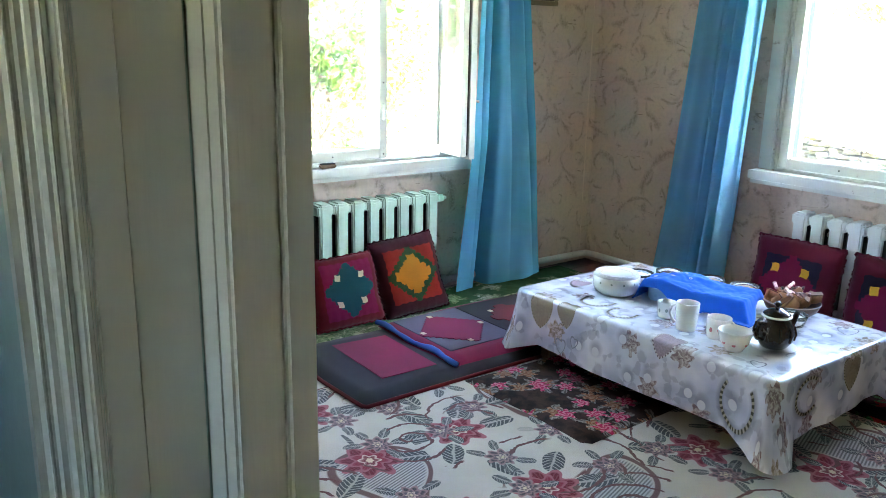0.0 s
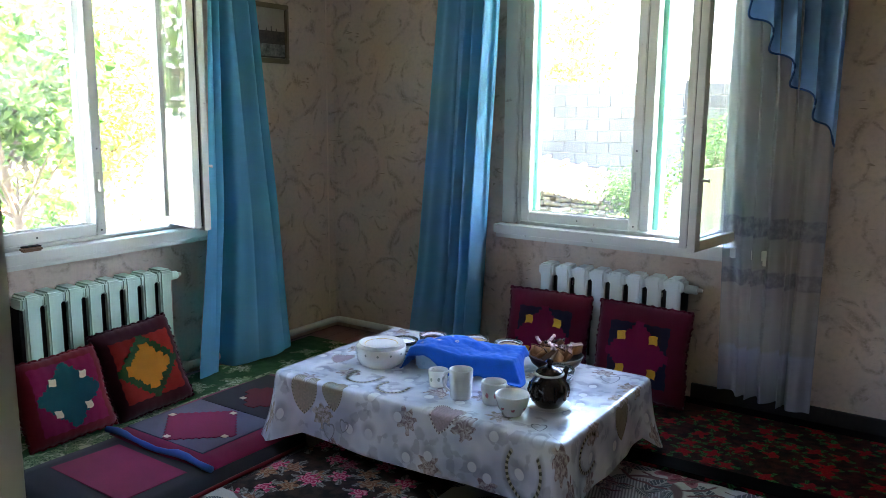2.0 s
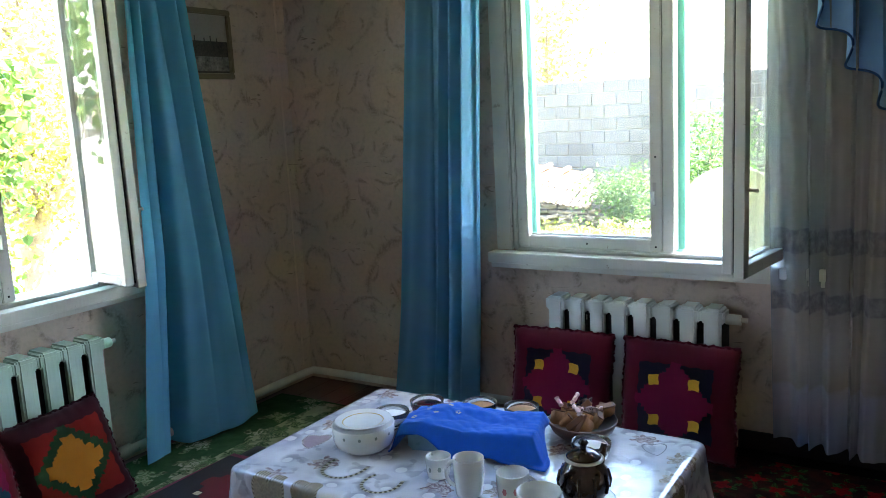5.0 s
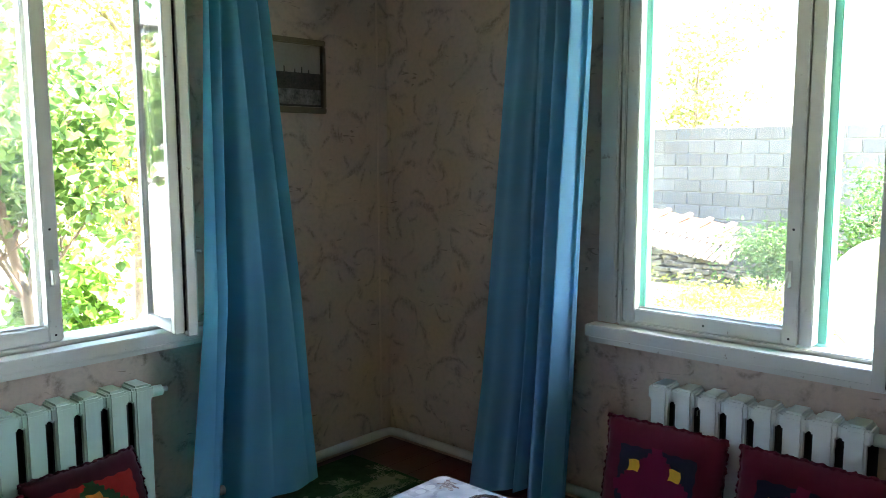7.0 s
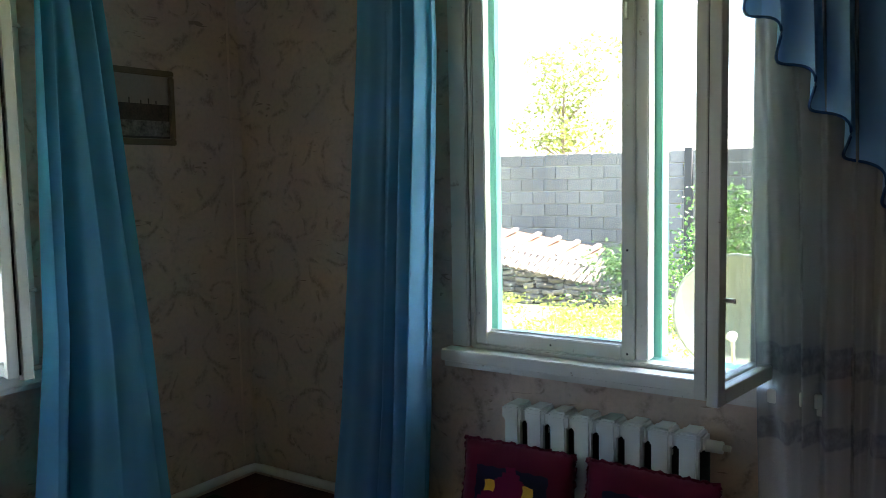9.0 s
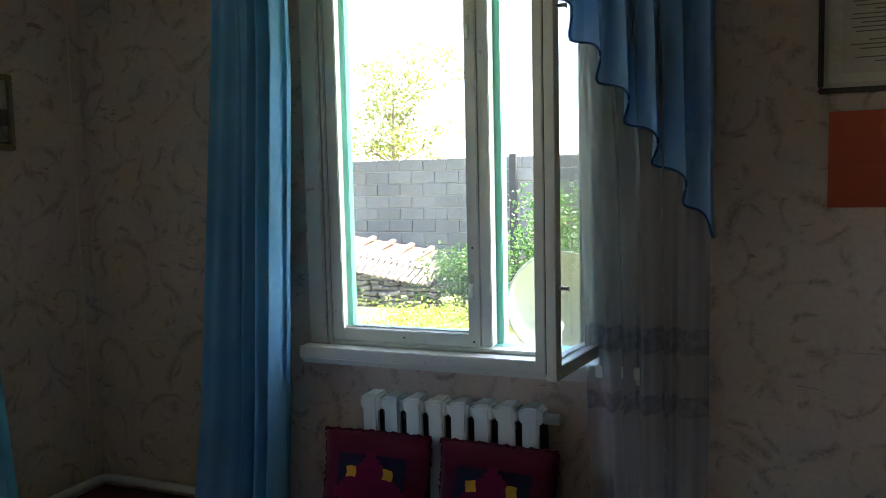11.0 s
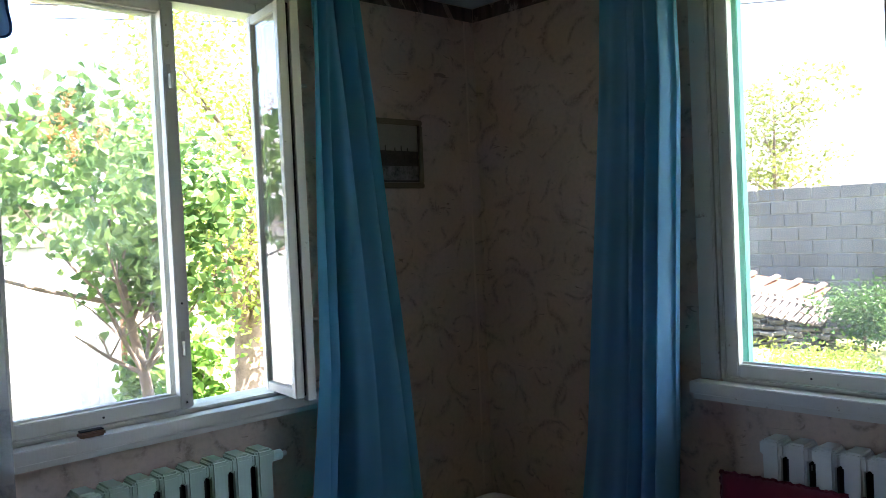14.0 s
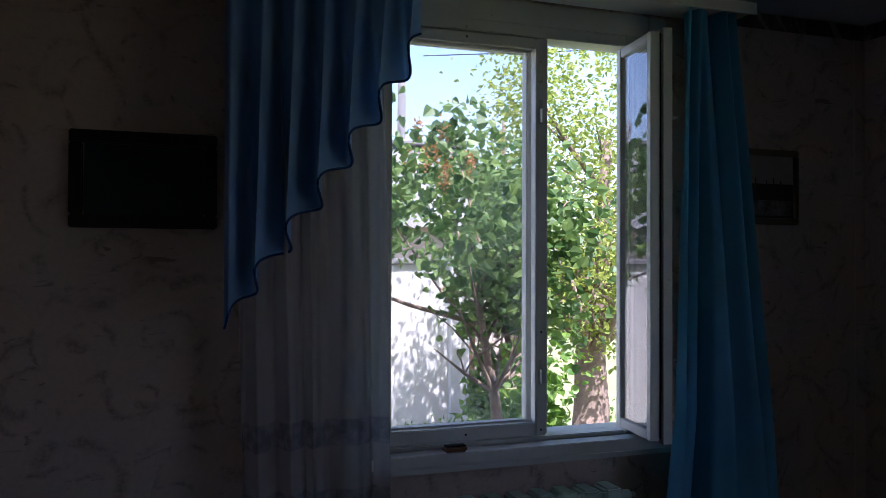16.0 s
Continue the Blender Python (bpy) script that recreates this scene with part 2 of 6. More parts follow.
TAN, PINK, INKG = (0.34, 0.29, 0.20), (0.42, 0.32, 0.37), (0.26, 0.27, 0.32)
HEARTS = [(1.320, -1.760, 0.068, 0.0, TAN, (0.46, 0.42, 0.33)), (1.475, -1.735, 0.050, 0.15, TAN, (0.46, 0.42, 0.33)), (2.000, -1.690, 0.062, -0.1, PINK, (0.66, 0.64, 0.63)),
          (1.458, -1.887, 0.030, 0.1, None, INKG), (1.539, -1.846, 0.022, -0.2, None, INKG), (2.351, -1.605, 0.032, 0.3, None, INKG), (2.362, -0.964, 0.045, 0.5, None, INKG),
          (1.250, -1.400, 0.055, 0.4, PINK, (0.66, 0.64, 0.63)), (2.560, -1.200, 0.060, 1.5, TAN, (0.46, 0.42, 0.33))]
BEAD_LOOPS = [(2.350, -1.820, 0.068, 0.75), (1.499, -1.520, 0.070, 1.2), (1.677, -1.570, 0.060, 1.0), (2.580, -1.500, 0.065, 0.8), (1.350, -1.060, 0.065, 0.9)]


def oilcloth():
    m, nt, b = fresh("printed_oilcloth")
    x, y, z = split(nt, coords(nt))
    # the print lies on the unfolded sheet, in metres
    u, w, _ = split(nt, coords(nt, "UV"))
    v = combine(nt, u, w)
    col = mixc(nt, ramp(nt, grain(nt, v, 5.0, 2.0), 0.36, 0.60), (0.46, 0.49, 0.60), (0.76, 0.78, 0.83))
    wv = combine(nt, M(nt, "ADD", u, M(nt, "MULTIPLY", grain(nt, v, 16.0), 0.06)), M(nt, "ADD", w, M(nt, "MULTIPLY", grain(nt, combine(nt, w, u), 16.0), 0.06)))
    # soft grey drop-shaped leaves
    for k, (sc, sz, dark) in enumerate(((6.0, 0.060, (0.20, 0.21, 0.28)), (9.0, 0.036, (0.22, 0.23, 0.29)))):
        _, _, r, a, c = cell(nt, combine(nt, M(nt, "ADD", split(nt, wv)[0], 4.0 + k), split(nt, wv)[1]), sc, 1.0)
        lf = petals(nt, r, a, 2, sz, 0.012, M(nt, "MULTIPLY", c[0], 6.28), 0.45)
        col = mixc(nt, M(nt, "MULTIPLY", lf, 0.38), col, dark)
    # big faded roses and tan hearts
    _, _, r, a, c = cell(nt, wv, 4.6, 0.8)
    ro = petals(nt, r, a, 7, 0.058, 0.004, M(nt, "MULTIPLY", c[0], 6.28), 0.18)
    swirl = grain(nt, combine(nt, M(nt, "MULTIPLY", r, 60.0), M(nt, "MULTIPLY", a, 1.6)), 1.0, 2.0)
    rose = mixc(nt, ramp(nt, c[1], 0.45, 0.6), (0.16, 0.075, 0.085), (0.24, 0.18, 0.10))
    col = mixc(nt, M(nt, "MULTIPLY", ro, M(nt, "MULTIPLY", ramp(nt, c[2], 0.15, 0.2), 0.85)), col, mixc(nt, ramp(nt, swirl, 0.40, 0.62), rose, (0.58, 0.52, 0.50)))
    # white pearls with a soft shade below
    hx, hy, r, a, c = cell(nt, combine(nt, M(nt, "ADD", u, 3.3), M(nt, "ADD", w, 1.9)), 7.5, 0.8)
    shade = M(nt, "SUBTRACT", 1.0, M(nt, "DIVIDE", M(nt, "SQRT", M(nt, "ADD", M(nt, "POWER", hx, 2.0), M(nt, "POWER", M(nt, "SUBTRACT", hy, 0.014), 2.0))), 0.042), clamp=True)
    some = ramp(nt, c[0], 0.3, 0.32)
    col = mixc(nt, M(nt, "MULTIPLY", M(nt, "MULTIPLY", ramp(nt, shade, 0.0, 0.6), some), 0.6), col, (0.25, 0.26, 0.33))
    col = mixc(nt, M(nt, "MULTIPLY", M(nt, "DIVIDE", M(nt, "SUBTRACT", 0.021, r), 0.003, clamp=True), some), col, (0.70, 0.72, 0.76))

    def heart_shape(cu, cv, size, turn):
        co_, si_ = math.cos(turn), math.sin(turn)
        dx, dy = M(nt, "SUBTRACT", u, cu), M(nt, "SUBTRACT", w, cv)
        px = M(nt, "ADD", M(nt, "MULTIPLY", dx, co_), M(nt, "MULTIPLY", dy, si_))
        py = M(nt, "SUBTRACT", M(nt, "MULTIPLY", dy, co_), M(nt, "MULTIPLY", dx, si_))
        up = M(nt, "ADD", M(nt, "SUBTRACT", py, M(nt, "MULTIPLY", M(nt, "ABSOLUTE", px), 0.66)), size * 0.28)
        return M(nt, "SQRT", M(nt, "ADD", M(nt, "POWER", px, 2.0), M(nt, "POWER", up, 2.0))), M(nt, "ARCTAN2", px, up)

    def band_at(d, at_, half):
        return M(nt, "SUBTRACT", 1.0, M(nt, "DIVIDE", M(nt, "ABSOLUTE", M(nt, "SUBTRACT", d, at_)), half), clamp=True)
    # tan and pink hearts with beaded rims, small heart outlines
    speck = ramp(nt, grain(nt, v, 120.0, 3.0), 0.4, 0.65)
    for cu, cv, size, turn, fill, rim in HEARTS:
        d, ang = heart_shape(cu, cv, size, turn)
        if fill:
            col = mixc(nt, M(nt, "MULTIPLY", M(nt, "DIVIDE", M(nt, "SUBTRACT", size, d), 0.003, clamp=True), 0.92), col, mixc(nt, speck, tuple(q * 0.75 for q in fill), fill))
            beads_ = ramp(nt, M(nt, "SINE", M(nt, "MULTIPLY", ang, 34.0)), -0.4, 0.2)
            col = mixc(nt, ramp(nt, band_at(d, size, 0.0055), 0.1, 0.4), col, mixc(nt, beads_, tuple(q * 0.4 for q in fill), rim))
        else:
            col = mixc(nt, ramp(nt, band_at(d, size, 0.004), 0.1, 0.5), col, rim)
    # horseshoes and garlands of beads
    for cu, cv, rad_, gap in BEAD_LOOPS:
        dx, dy = M(nt, "SUBTRACT", u, cu), M(nt, "MULTIPLY", M(nt, "SUBTRACT", w, cv), 0.75)
        d = M(nt, "SQRT", M(nt, "ADD", M(nt, "POWER", dx, 2.0), M(nt, "POWER", dy, 2.0)))
        ang = M(nt, "ARCTAN2", dx, dy)
        keep = ramp(nt, M(nt, "ABSOLUTE", ang), gap, gap + 0.1)
        ringm = M(nt, "MULTIPLY", ramp(nt, band_at(d, rad_, 0.0075), 0.1, 0.4), keep)
        col = mixc(nt, M(nt, "MULTIPLY", ramp(nt, band_at(d, rad_ + 0.004, 0.020), 0.0, 0.9), M(nt, "MULTIPLY", keep, 0.65)), col, (0.16, 0.16, 0.17))
        col = mixc(nt, ringm, col, mixc(nt, ramp(nt, M(nt, "SINE", M(nt, "MULTIPLY", ang, 6.28 * rad_ / 0.0155)), -0.3, 0.4), (0.10, 0.095, 0.07), (0.42, 0.40, 0.32)))
    put(nt, b.inputs["Base Color"], col)
    put(nt, b.inputs["Roughness"], M(nt, "ADD", 0.08, M(nt, "MULTIPLY", grain(nt, v, 30.0), 0.12)))
    b.inputs["Coat Weight"].default_value = 0.6
    b.inputs["Coat Roughness"].default_value = 0.06
    bump(nt, b, grain(nt, v, 14.0, 4.0), 0.35, 0.008)
    return m


def fabric(name, col, through=0.3, rough=0.9, weave=500.0, vary=0.18, back=None):
    """Cloth that lets some light through."""
    m, nt, b = fresh(name)
    v = coords(nt)
    g = grain(nt, v, weave, 2.0)
    c = mixc(nt, ramp(nt, M(nt, "ADD", M(nt, "MULTIPLY", grain(nt, v, 3.0), 0.6), M(nt, "MULTIPLY", g, 0.4)), 0.35, 0.65), tuple(q * (1 - vary) for q in col), tuple(min(1, q * (1 + vary)) for q in col))
    put(nt, b.inputs["Base Color"], c)
    b.inputs["Roughness"].default_value = rough
    b.inputs["Sheen Weight"].default_value = 0.1
    b.inputs["Specular IOR Level"].default_value = 0.12
    bump(nt, b, g, 0.2, 0.001)
    tr = nt.nodes.new("ShaderNodeBsdfTranslucent")
    put(nt, tr.inputs["Color"], (*back, 1) if back else c)
    mx = nt.nodes.new("ShaderNodeMixShader")
    mx.inputs[0].default_value = through
    nt.links.new(b.outputs[0], mx.inputs[1])
    nt.links.new(tr.outputs[0], mx.inputs[2])
    nt.links.new(mx.outputs[0], nt.nodes["Material Output"].inputs[0])
    return m


def tulle():
    m, nt, b = fresh("tulle")
    v = coords(nt)
    x, y, z = split(nt, v)

    def band(lo, hi):
        return M(nt, "MULTIPLY", ramp(nt, z, lo - 0.006, lo + 0.006), M(nt, "SUBTRACT", 1.0, ramp(nt, z, hi - 0.006, hi + 0.006)))
    orn = ramp(nt, grain(nt, v, 26.0, 4.0), 0.36, 0.62)
    bands = M(nt, "ADD", band(0.885, 0.985), band(0.655, 0.735), clamp=True)
    low = M(nt, "SUBTRACT", 1.0, ramp(nt, z, 0.34, 0.36))
    col = mixc(nt, M(nt, "MULTIPLY", bands, M(nt, "ADD", 0.62, M(nt, "MULTIPLY", orn, 0.3))), mixc(nt, low, (0.58, 0.59, 0.61), (0.47, 0.50, 0.66)), (0.17, 0.175, 0.22))
    put(nt, b.inputs["Base Color"], col)
    b.inputs["Roughness"].default_value = 0.85
    tr = nt.nodes.new("ShaderNodeBsdfTranslucent")
    put(nt, tr.inputs["Color"], col)
    half = nt.nodes.new("ShaderNodeMixShader")
    half.inputs[0].default_value = 0.45
    nt.links.new(b.outputs[0], half.inputs[1])
    nt.links.new(tr.outputs[0], half.inputs[2])
    clear = nt.nodes.new("ShaderNodeBsdfTransparent")
    mx = nt.nodes.new("ShaderNodeMixShader")
    thread = M(nt, "MULTIPLY", ramp(nt, grain(nt, v, 300.0, 1.0), 0.3, 0.7), 0.08)
    put(nt, mx.inputs[0], M(nt, "ADD", M(nt, "ADD", 0.44, thread), M(nt, "ADD", M(nt, "MULTIPLY", bands, 0.30), M(nt, "MULTIPLY", low, 0.18)), clamp=True))
    nt.links.new(clear.outputs[0], mx.inputs[1])
    nt.links.new(half.outputs[0], mx.inputs[2])
    nt.links.new(mx.outputs[0], nt.nodes["Material Output"].inputs[0])
    return m


def pane_glass(name, dirt=0.03, tint=(0.935, 0.937, 0.925), gloss_gain=1.0):
    """Clear window glass with a film of dust."""
    m, nt, b = fresh(name)
    v = coords(nt)
    clear = nt.nodes.new("ShaderNodeBsdfTransparent")
    clear.inputs[0].default_value = (*tint, 1)
    gloss = nt.nodes.new("ShaderNodeBsdfGlossy")
    gloss.inputs["Roughness"].default_value = 0.01
    lw = nt.nodes.new("ShaderNodeLayerWeight")
    lw.inputs[0].default_value = 0.5
    edge_on = M(nt, "ADD", 0.03, M(nt, "MULTIPLY", M(nt, "POWER", lw.outputs["Facing"], 5.0), 0.8))
    a = nt.nodes.new("ShaderNodeMixShader")
    nt.links.new(M(nt, "MULTIPLY", edge_on, gloss_gain, clamp=True), a.inputs[0])
    nt.links.new(clear.outputs[0], a.inputs[1])
    nt.links.new(gloss.outputs[0], a.inputs[2])
    dust = nt.nodes.new("ShaderNodeBsdfTranslucent")
    dust.inputs[0].default_value = (0.85, 0.87, 0.85, 1)
    c = nt.nodes.new("ShaderNodeMixShader")
    put(nt, c.inputs[0], M(nt, "MULTIPLY", ramp(nt, grain(nt, v, 5.0, 6.0), 0.38, 0.75), dirt))
    nt.links.new(a.outputs[0], c.inputs[1])
    nt.links.new(dust.outputs[0], c.inputs[2])
    nt.links.new(c.outputs[0], nt.nodes["Material Output"].inputs[0])
    return m


def clear_glass():
    m, nt, b = fresh("table_glass")
    b.inputs["Base Color"].default_value = (0.95, 0.97, 0.97, 1)
    b.inputs["Transmission Weight"].default_value = 0.92
    b.inputs["Roughness"].default_value = 0.04
    b.inputs["IOR"].default_value = 1.45
    bump(nt, b, grain(nt, coords(nt), 120.0, 1.0), 0.2, 0.002)
    return m


def leaf_mat(name, col, col2):
    m, nt, b = fresh(name)
    g = nt.nodes.new("ShaderNodeNewGeometry").outputs["Random Per Island"]
    c = mixc(nt, g, col, col2)
    put(nt, b.inputs["Base Color"], c)
    b.inputs["Roughness"].default_value = 0.45
    tr = nt.nodes.new("ShaderNodeBsdfTranslucent")
    put(nt, tr.inputs["Color"], c)
    mx = nt.nodes.new("ShaderNodeMixShader")
    mx.inputs[0].default_value = 0.5
    nt.links.new(b.outputs[0], mx.inputs[1])
    nt.links.new(tr.outputs[0], mx.inputs[2])
    nt.links.new(mx.outputs[0], nt.nodes["Material Output"].inputs[0])
    return m


def paint(name, col, chip=0.06, rough=0.35):
    """Old gloss paint with brush marks and worn spots."""
    m, nt, b = fresh(name)
    v = coords(nt)
    x, y, z = split(nt, v)
    brush = grain(nt, combine(nt, M(nt, "MULTIPLY", x, 90.0), M(nt, "MULTIPLY", y, 90.0), M(nt, "MULTIPLY", z, 6.0)), 1.0, 3.0)
    g = grain(nt, v, 3.0, 5.0)
    c = mixc(nt, ramp(nt, g, 0.3, 0.7), tuple(q * 0.86 for q in col), col)
    worn = ramp(nt, grain(nt, v, 28.0, 6.0, 0.7), 0.70 - chip, 0.74 - chip)
    put(nt, b.inputs["Base Color"], mixc(nt, M(nt, "MULTIPLY", worn, 0.7), c, (0.30, 0.25, 0.20)))
    put(nt, b.inputs["Roughness"], M(nt, "ADD", rough, M(nt, "MULTIPLY", g, 0.2)))
    bump(nt, b, M(nt, "SUBTRACT", brush, M(nt, "MULTIPLY", worn, 0.6)), 0.25, 0.002)
    return m


WALLPAPER = wallpaper()
CARPET = carpet_floral()
OILCLOTH = oilcloth()
WHITE_PAINT = paint("white_paint", (0.70, 0.70, 0.64), 0.05)
DOOR_PAINT = paint("cream_paint", (0.66, 0.63, 0.54), 0.0, 0.3)
MINT = paint("mint_paint", (0.20, 0.63, 0.49), 0.02)
RAD_PAINT = paint("radiator_paint", (0.72, 0.75, 0.72), 0.02)
# west radiator's coat: the green light falling on it is put into the colour
RAD_GREENLIT = paint("radiator_paint_green_light", (0.56, 0.74, 0.62), 0.02)
# near-black colour that stands in for the shade between radiator sections
SLOT_SHADE = simple("radiator_slot_shade", (0.035, 0.034, 0.033), 0.8, 0.2, 0.3)
CEIL = simple("whitewash", (0.58, 0.57, 0.55), 0.9, vary=0.1)
HALL_GREEN = simple("green_hall_paint", (0.36, 0.46, 0.40), 0.4, vary=0.12)
FLOOR = simple("red_brown_floor_paint", (0.095, 0.016, 0.012), 0.32, vary=0.4, coarse=2.0, fine=40.0)
BLUE = fabric("blue_curtain_cloth", (0.20, 0.42, 0.66), 0.34, back=(0.06, 0.52, 0.58))
# same cloth as the north curtain, tinted greener in place of greenish light
BLUE_WEST = fabric("blue_curtain_cloth_green_light", (0.16, 0.41, 0.66), 0.42, back=(0.03, 0.51, 0.54))
BLUE_VALANCE = fabric("blue_valance_cloth", (0.24, 0.42, 0.68), 0.25, back=(0.16, 0.33, 0.62))
BLUE_EDGE = fabric("navy_hem", (0.02, 0.07, 0.20), 0.1)
TULLE = tulle()
GLASS_N = pane_glass("window_glass", 0.015)
GLASS_W = pane_glass("dusty_window_glass", 0.035, (0.965, 0.965, 0.955), gloss_gain=1.0)
GLASS_S = pane_glass("casement_glass", 0.04, gloss_gain=1.6)
DARKGAP = simple("shadow_gap", (0.03, 0.03, 0.03), 0.9, vary=0.1)
STEEL = simple("worn_steel", (0.55, 0.54, 0.50), 0.35, 0.9, 0.2)
GROUND = simple("dry_grass_soil", (0.24, 0.25, 0.11), 0.95, vary=0.5, coarse=0.8, fine=9.0, bmp=0.5)
BLOCK = simple("concrete_block", (0.13, 0.128, 0.126), 0.92, vary=0.25, coarse=3.0, fine=50.0, bmp=0.4, island=0.25)
MORTAR = simple("mortar", (0.33, 0.32, 0.31), 0.95, vary=0.2)
WHITEWASH = simple("whitewashed_plaster", (0.72, 0.70, 0.68), 0.9, vary=0.15)
BARK = simple("bark", (0.24, 0.175, 0.13), 0.95, vary=0.5, coarse=9.0, fine=40.0, bmp=0.8)
SLATE = simple("grey_slate", (0.20, 0.195, 0.19), 0.9, vary=0.3, island=0.5)
PALE_WOOD = simple("weathered_slat", (0.17, 0.125, 0.095), 0.9, vary=0.25, island=0.4)
RUBBLE = simple("dark_rubble", (0.13, 0.115, 0.095), 0.95, vary=0.45, island=0.6)
ROOF_TILE = simple("sun_bleached_tile", (0.27, 0.21, 0.175), 0.9, vary=0.3, island=0.4)
RUST = simple("rusty_wood", (0.28, 0.14, 0.08), 0.9, vary=0.4)


# ---- mesh helpers ----
def box(bm, x0, x1, y0, y1, z0, z1, m=None):
    vs = [bm.verts.new((x, y, z)) for z in (z0, z1) for y in (y0, y1) for x in (x0, x1)]
    for f in ((0, 2, 3, 1), (4, 5, 7, 6), (0, 1, 5, 4), (2, 6, 7, 3), (0, 4, 6, 2), (1, 3, 7, 5)):
        bm.faces.new([vs[i] for i in f])
    if m is not None:
        bmesh.ops.transform(bm, matrix=m, verts=vs)
    return vs


def link(name, me, material, parent=None, label="", smooth=False):
    ob = new(name, me)
    if material:
        me.materials.append(material)
    if smooth:
        me.polygons.foreach_set("use_smooth", [True] * len(me.polygons))
    if parent:
        ob.parent = parent
    if label:
        ob["label"] = label
    return ob


def part(name, bm, material, parent=None, label="", bevel=0.0, segments=1, smooth=False):
    """One bmesh as one mesh object under a thing or a part."""
    if bevel:
        bmesh.ops.bevel(bm, geom=bm.edges[:], offset=bevel, segments=segments, affect="EDGES", clamp_overlap=True)
    bmesh.ops.recalc_face_normals(bm, faces=bm.faces[:])
    me = bpy.data.meshes.new(name)
    bm.to_mesh(me)
    bm.free()
    return link(name, me, material, parent, label, smooth)


def slab(name, dims, material, parent=None, label="", bevel=0.003, m=None, segments=1):
    bm = bmesh.new()
    box(bm, *dims, m=m)
    return part(name, bm, material, parent, label, bevel, segments)


def pydata(name, verts, faces, material, parent=None, label="", smooth=True):
    me = bpy.data.meshes.new(name)
    me.from_pydata(verts, [], faces)
    me.update()
    return link(name, me, material, parent, label, smooth)


def empty(name, loc=(0, 0, 0), **tags):
    ob = new(name)
    ob.location = loc
    ob.empty_display_size = 0.1
    return tagged(ob, **tags)


def place(ob, parent):
    """Children are modelled in world places; keep them there under an Empty at its base."""
    ob.parent = parent
    ob.matrix_parent_inverse = Matrix.Translation(-Vector(parent.location))
    return ob


def sheet_faces(nu, nv, wrap=False):
    out = []
    for j in range(nv - 1):
        for i in range(nu if wrap else nu - 1):
            k = (i + 1) % nu
            out.append((j * nu + i, j * nu + k, (j + 1) * nu + k, (j + 1) * nu + i))
    return out


def lathe(name, profile, material, parent=None, label="", at=(0, 0, 0), n=28, squash=1.0, smooth=True, caps=True):
    """A turned shape from (radius, height) steps."""
    verts = [(at[0] + r * math.cos(2 * math.pi * i / n), at[1] + squash * r * math.sin(2 * math.pi * i / n), at[2] + z) for r, z in profile for i in range(n)]
    faces = sheet_faces(n, len(profile), True)
    if caps and profile[0][0] > 1e-4:
        faces.append(tuple(range(n - 1, -1, -1)))
    if caps and profile[-1][0] > 1e-4:
        faces.append(tuple(range((len(profile) - 1) * n, len(profile) * n)))
    return pydata(name, verts, faces, material, parent, label, smooth)


def tube(name, pts, radii, material, parent=None, label="", n=10):
    """A round bar along points."""
    pts = [Vector(p) for p in pts]
    if isinstance(radii, (int, float)):
        radii = [radii] * len(pts)
    verts, faces = [], []
    for i, p in enumerate(pts):
        d = (pts[min(i + 1, len(pts) - 1)] - pts[max(i - 1, 0)]).normalized()
        a = d.orthogonal().normalized() if abs(d.z) > 0.95 else d.cross(Vector((0, 0, 1))).normalized()
        b = d.cross(a)
        verts += [tuple(p + radii[i] * (math.cos(2 * math.pi * k / n) * a + math.sin(2 * math.pi * k / n) * b)) for k in range(n)]
    faces = sheet_faces(n, len(pts), True)
    faces += [tuple(range(n)), tuple(range((len(pts) - 1) * n, len(pts) * n))]
    return pydata(name, verts, faces, material, parent, label)


# ---- the room: corner of the two window walls at the origin ----
RX, RY, RH, T = 4.6, -3.894, 2.68, 0.17      # east wall, south wall, ceiling, outer wall thickness
GZ = -0.25                                   # yard level
SILL, HEAD = 0.825, 2.50                     # window opening
N_C0, N_C1, W_C0, W_C1 = 1.285, 2.745, -2.53, -1.14
D0, D1, DH = 3.245, 4.12, 2.05               # doorway in the south wall
HALL_Y = -4.048


def wall(name, pieces, material, label):
    bm = bmesh.new()
    for p in pieces:
        box(bm, *p)
    return tagged(part(name, bm, material), label, "wall", kind="structure")


wall("wall_north", [(-T, N_C0 + 0.09, 0, T, GZ, RH), (N_C1 - 0.09, RX + T, 0, T, GZ, RH),
                    (N_C0 + 0.09, N_C1 - 0.09, 0, T, GZ, SILL - 0.06), (N_C0 + 0.09, N_C1 - 0.09, 0, T, HEAD, RH)],
     WALLPAPER, "beige wallpapered wall with brown scroll pattern")
wall("wall_west", [(-T, 0, RY - 2.2, W_C0 + 0.09, GZ, RH), (-T, 0, W_C1 - 0.09, 0, GZ, RH),
                   (-T, 0, W_C0 + 0.09, W_C1 - 0.09, GZ, SILL - 0.06), (-T, 0, W_C0 + 0.09, W_C1 - 0.09, HEAD, RH)],
     WALLPAPER, "beige wallpapered wall with brown scroll pattern")
wall("wall_east", [(RX, RX + T, RY, 0, GZ, RH)], WALLPAPER, "beige wallpapered wall with brown scroll pattern")
wall("wall_south", [(0, D0 - 0.03, RY - 0.06, RY, 0, RH), (D1 + 0.03, RX + T, RY - 0.06, RY, 0, RH), (D0 - 0.03, D1 + 0.03, RY - 0.06, RY, DH + 0.03, RH)],
     WALLPAPER, "beige wallpapered wall with a doorway")
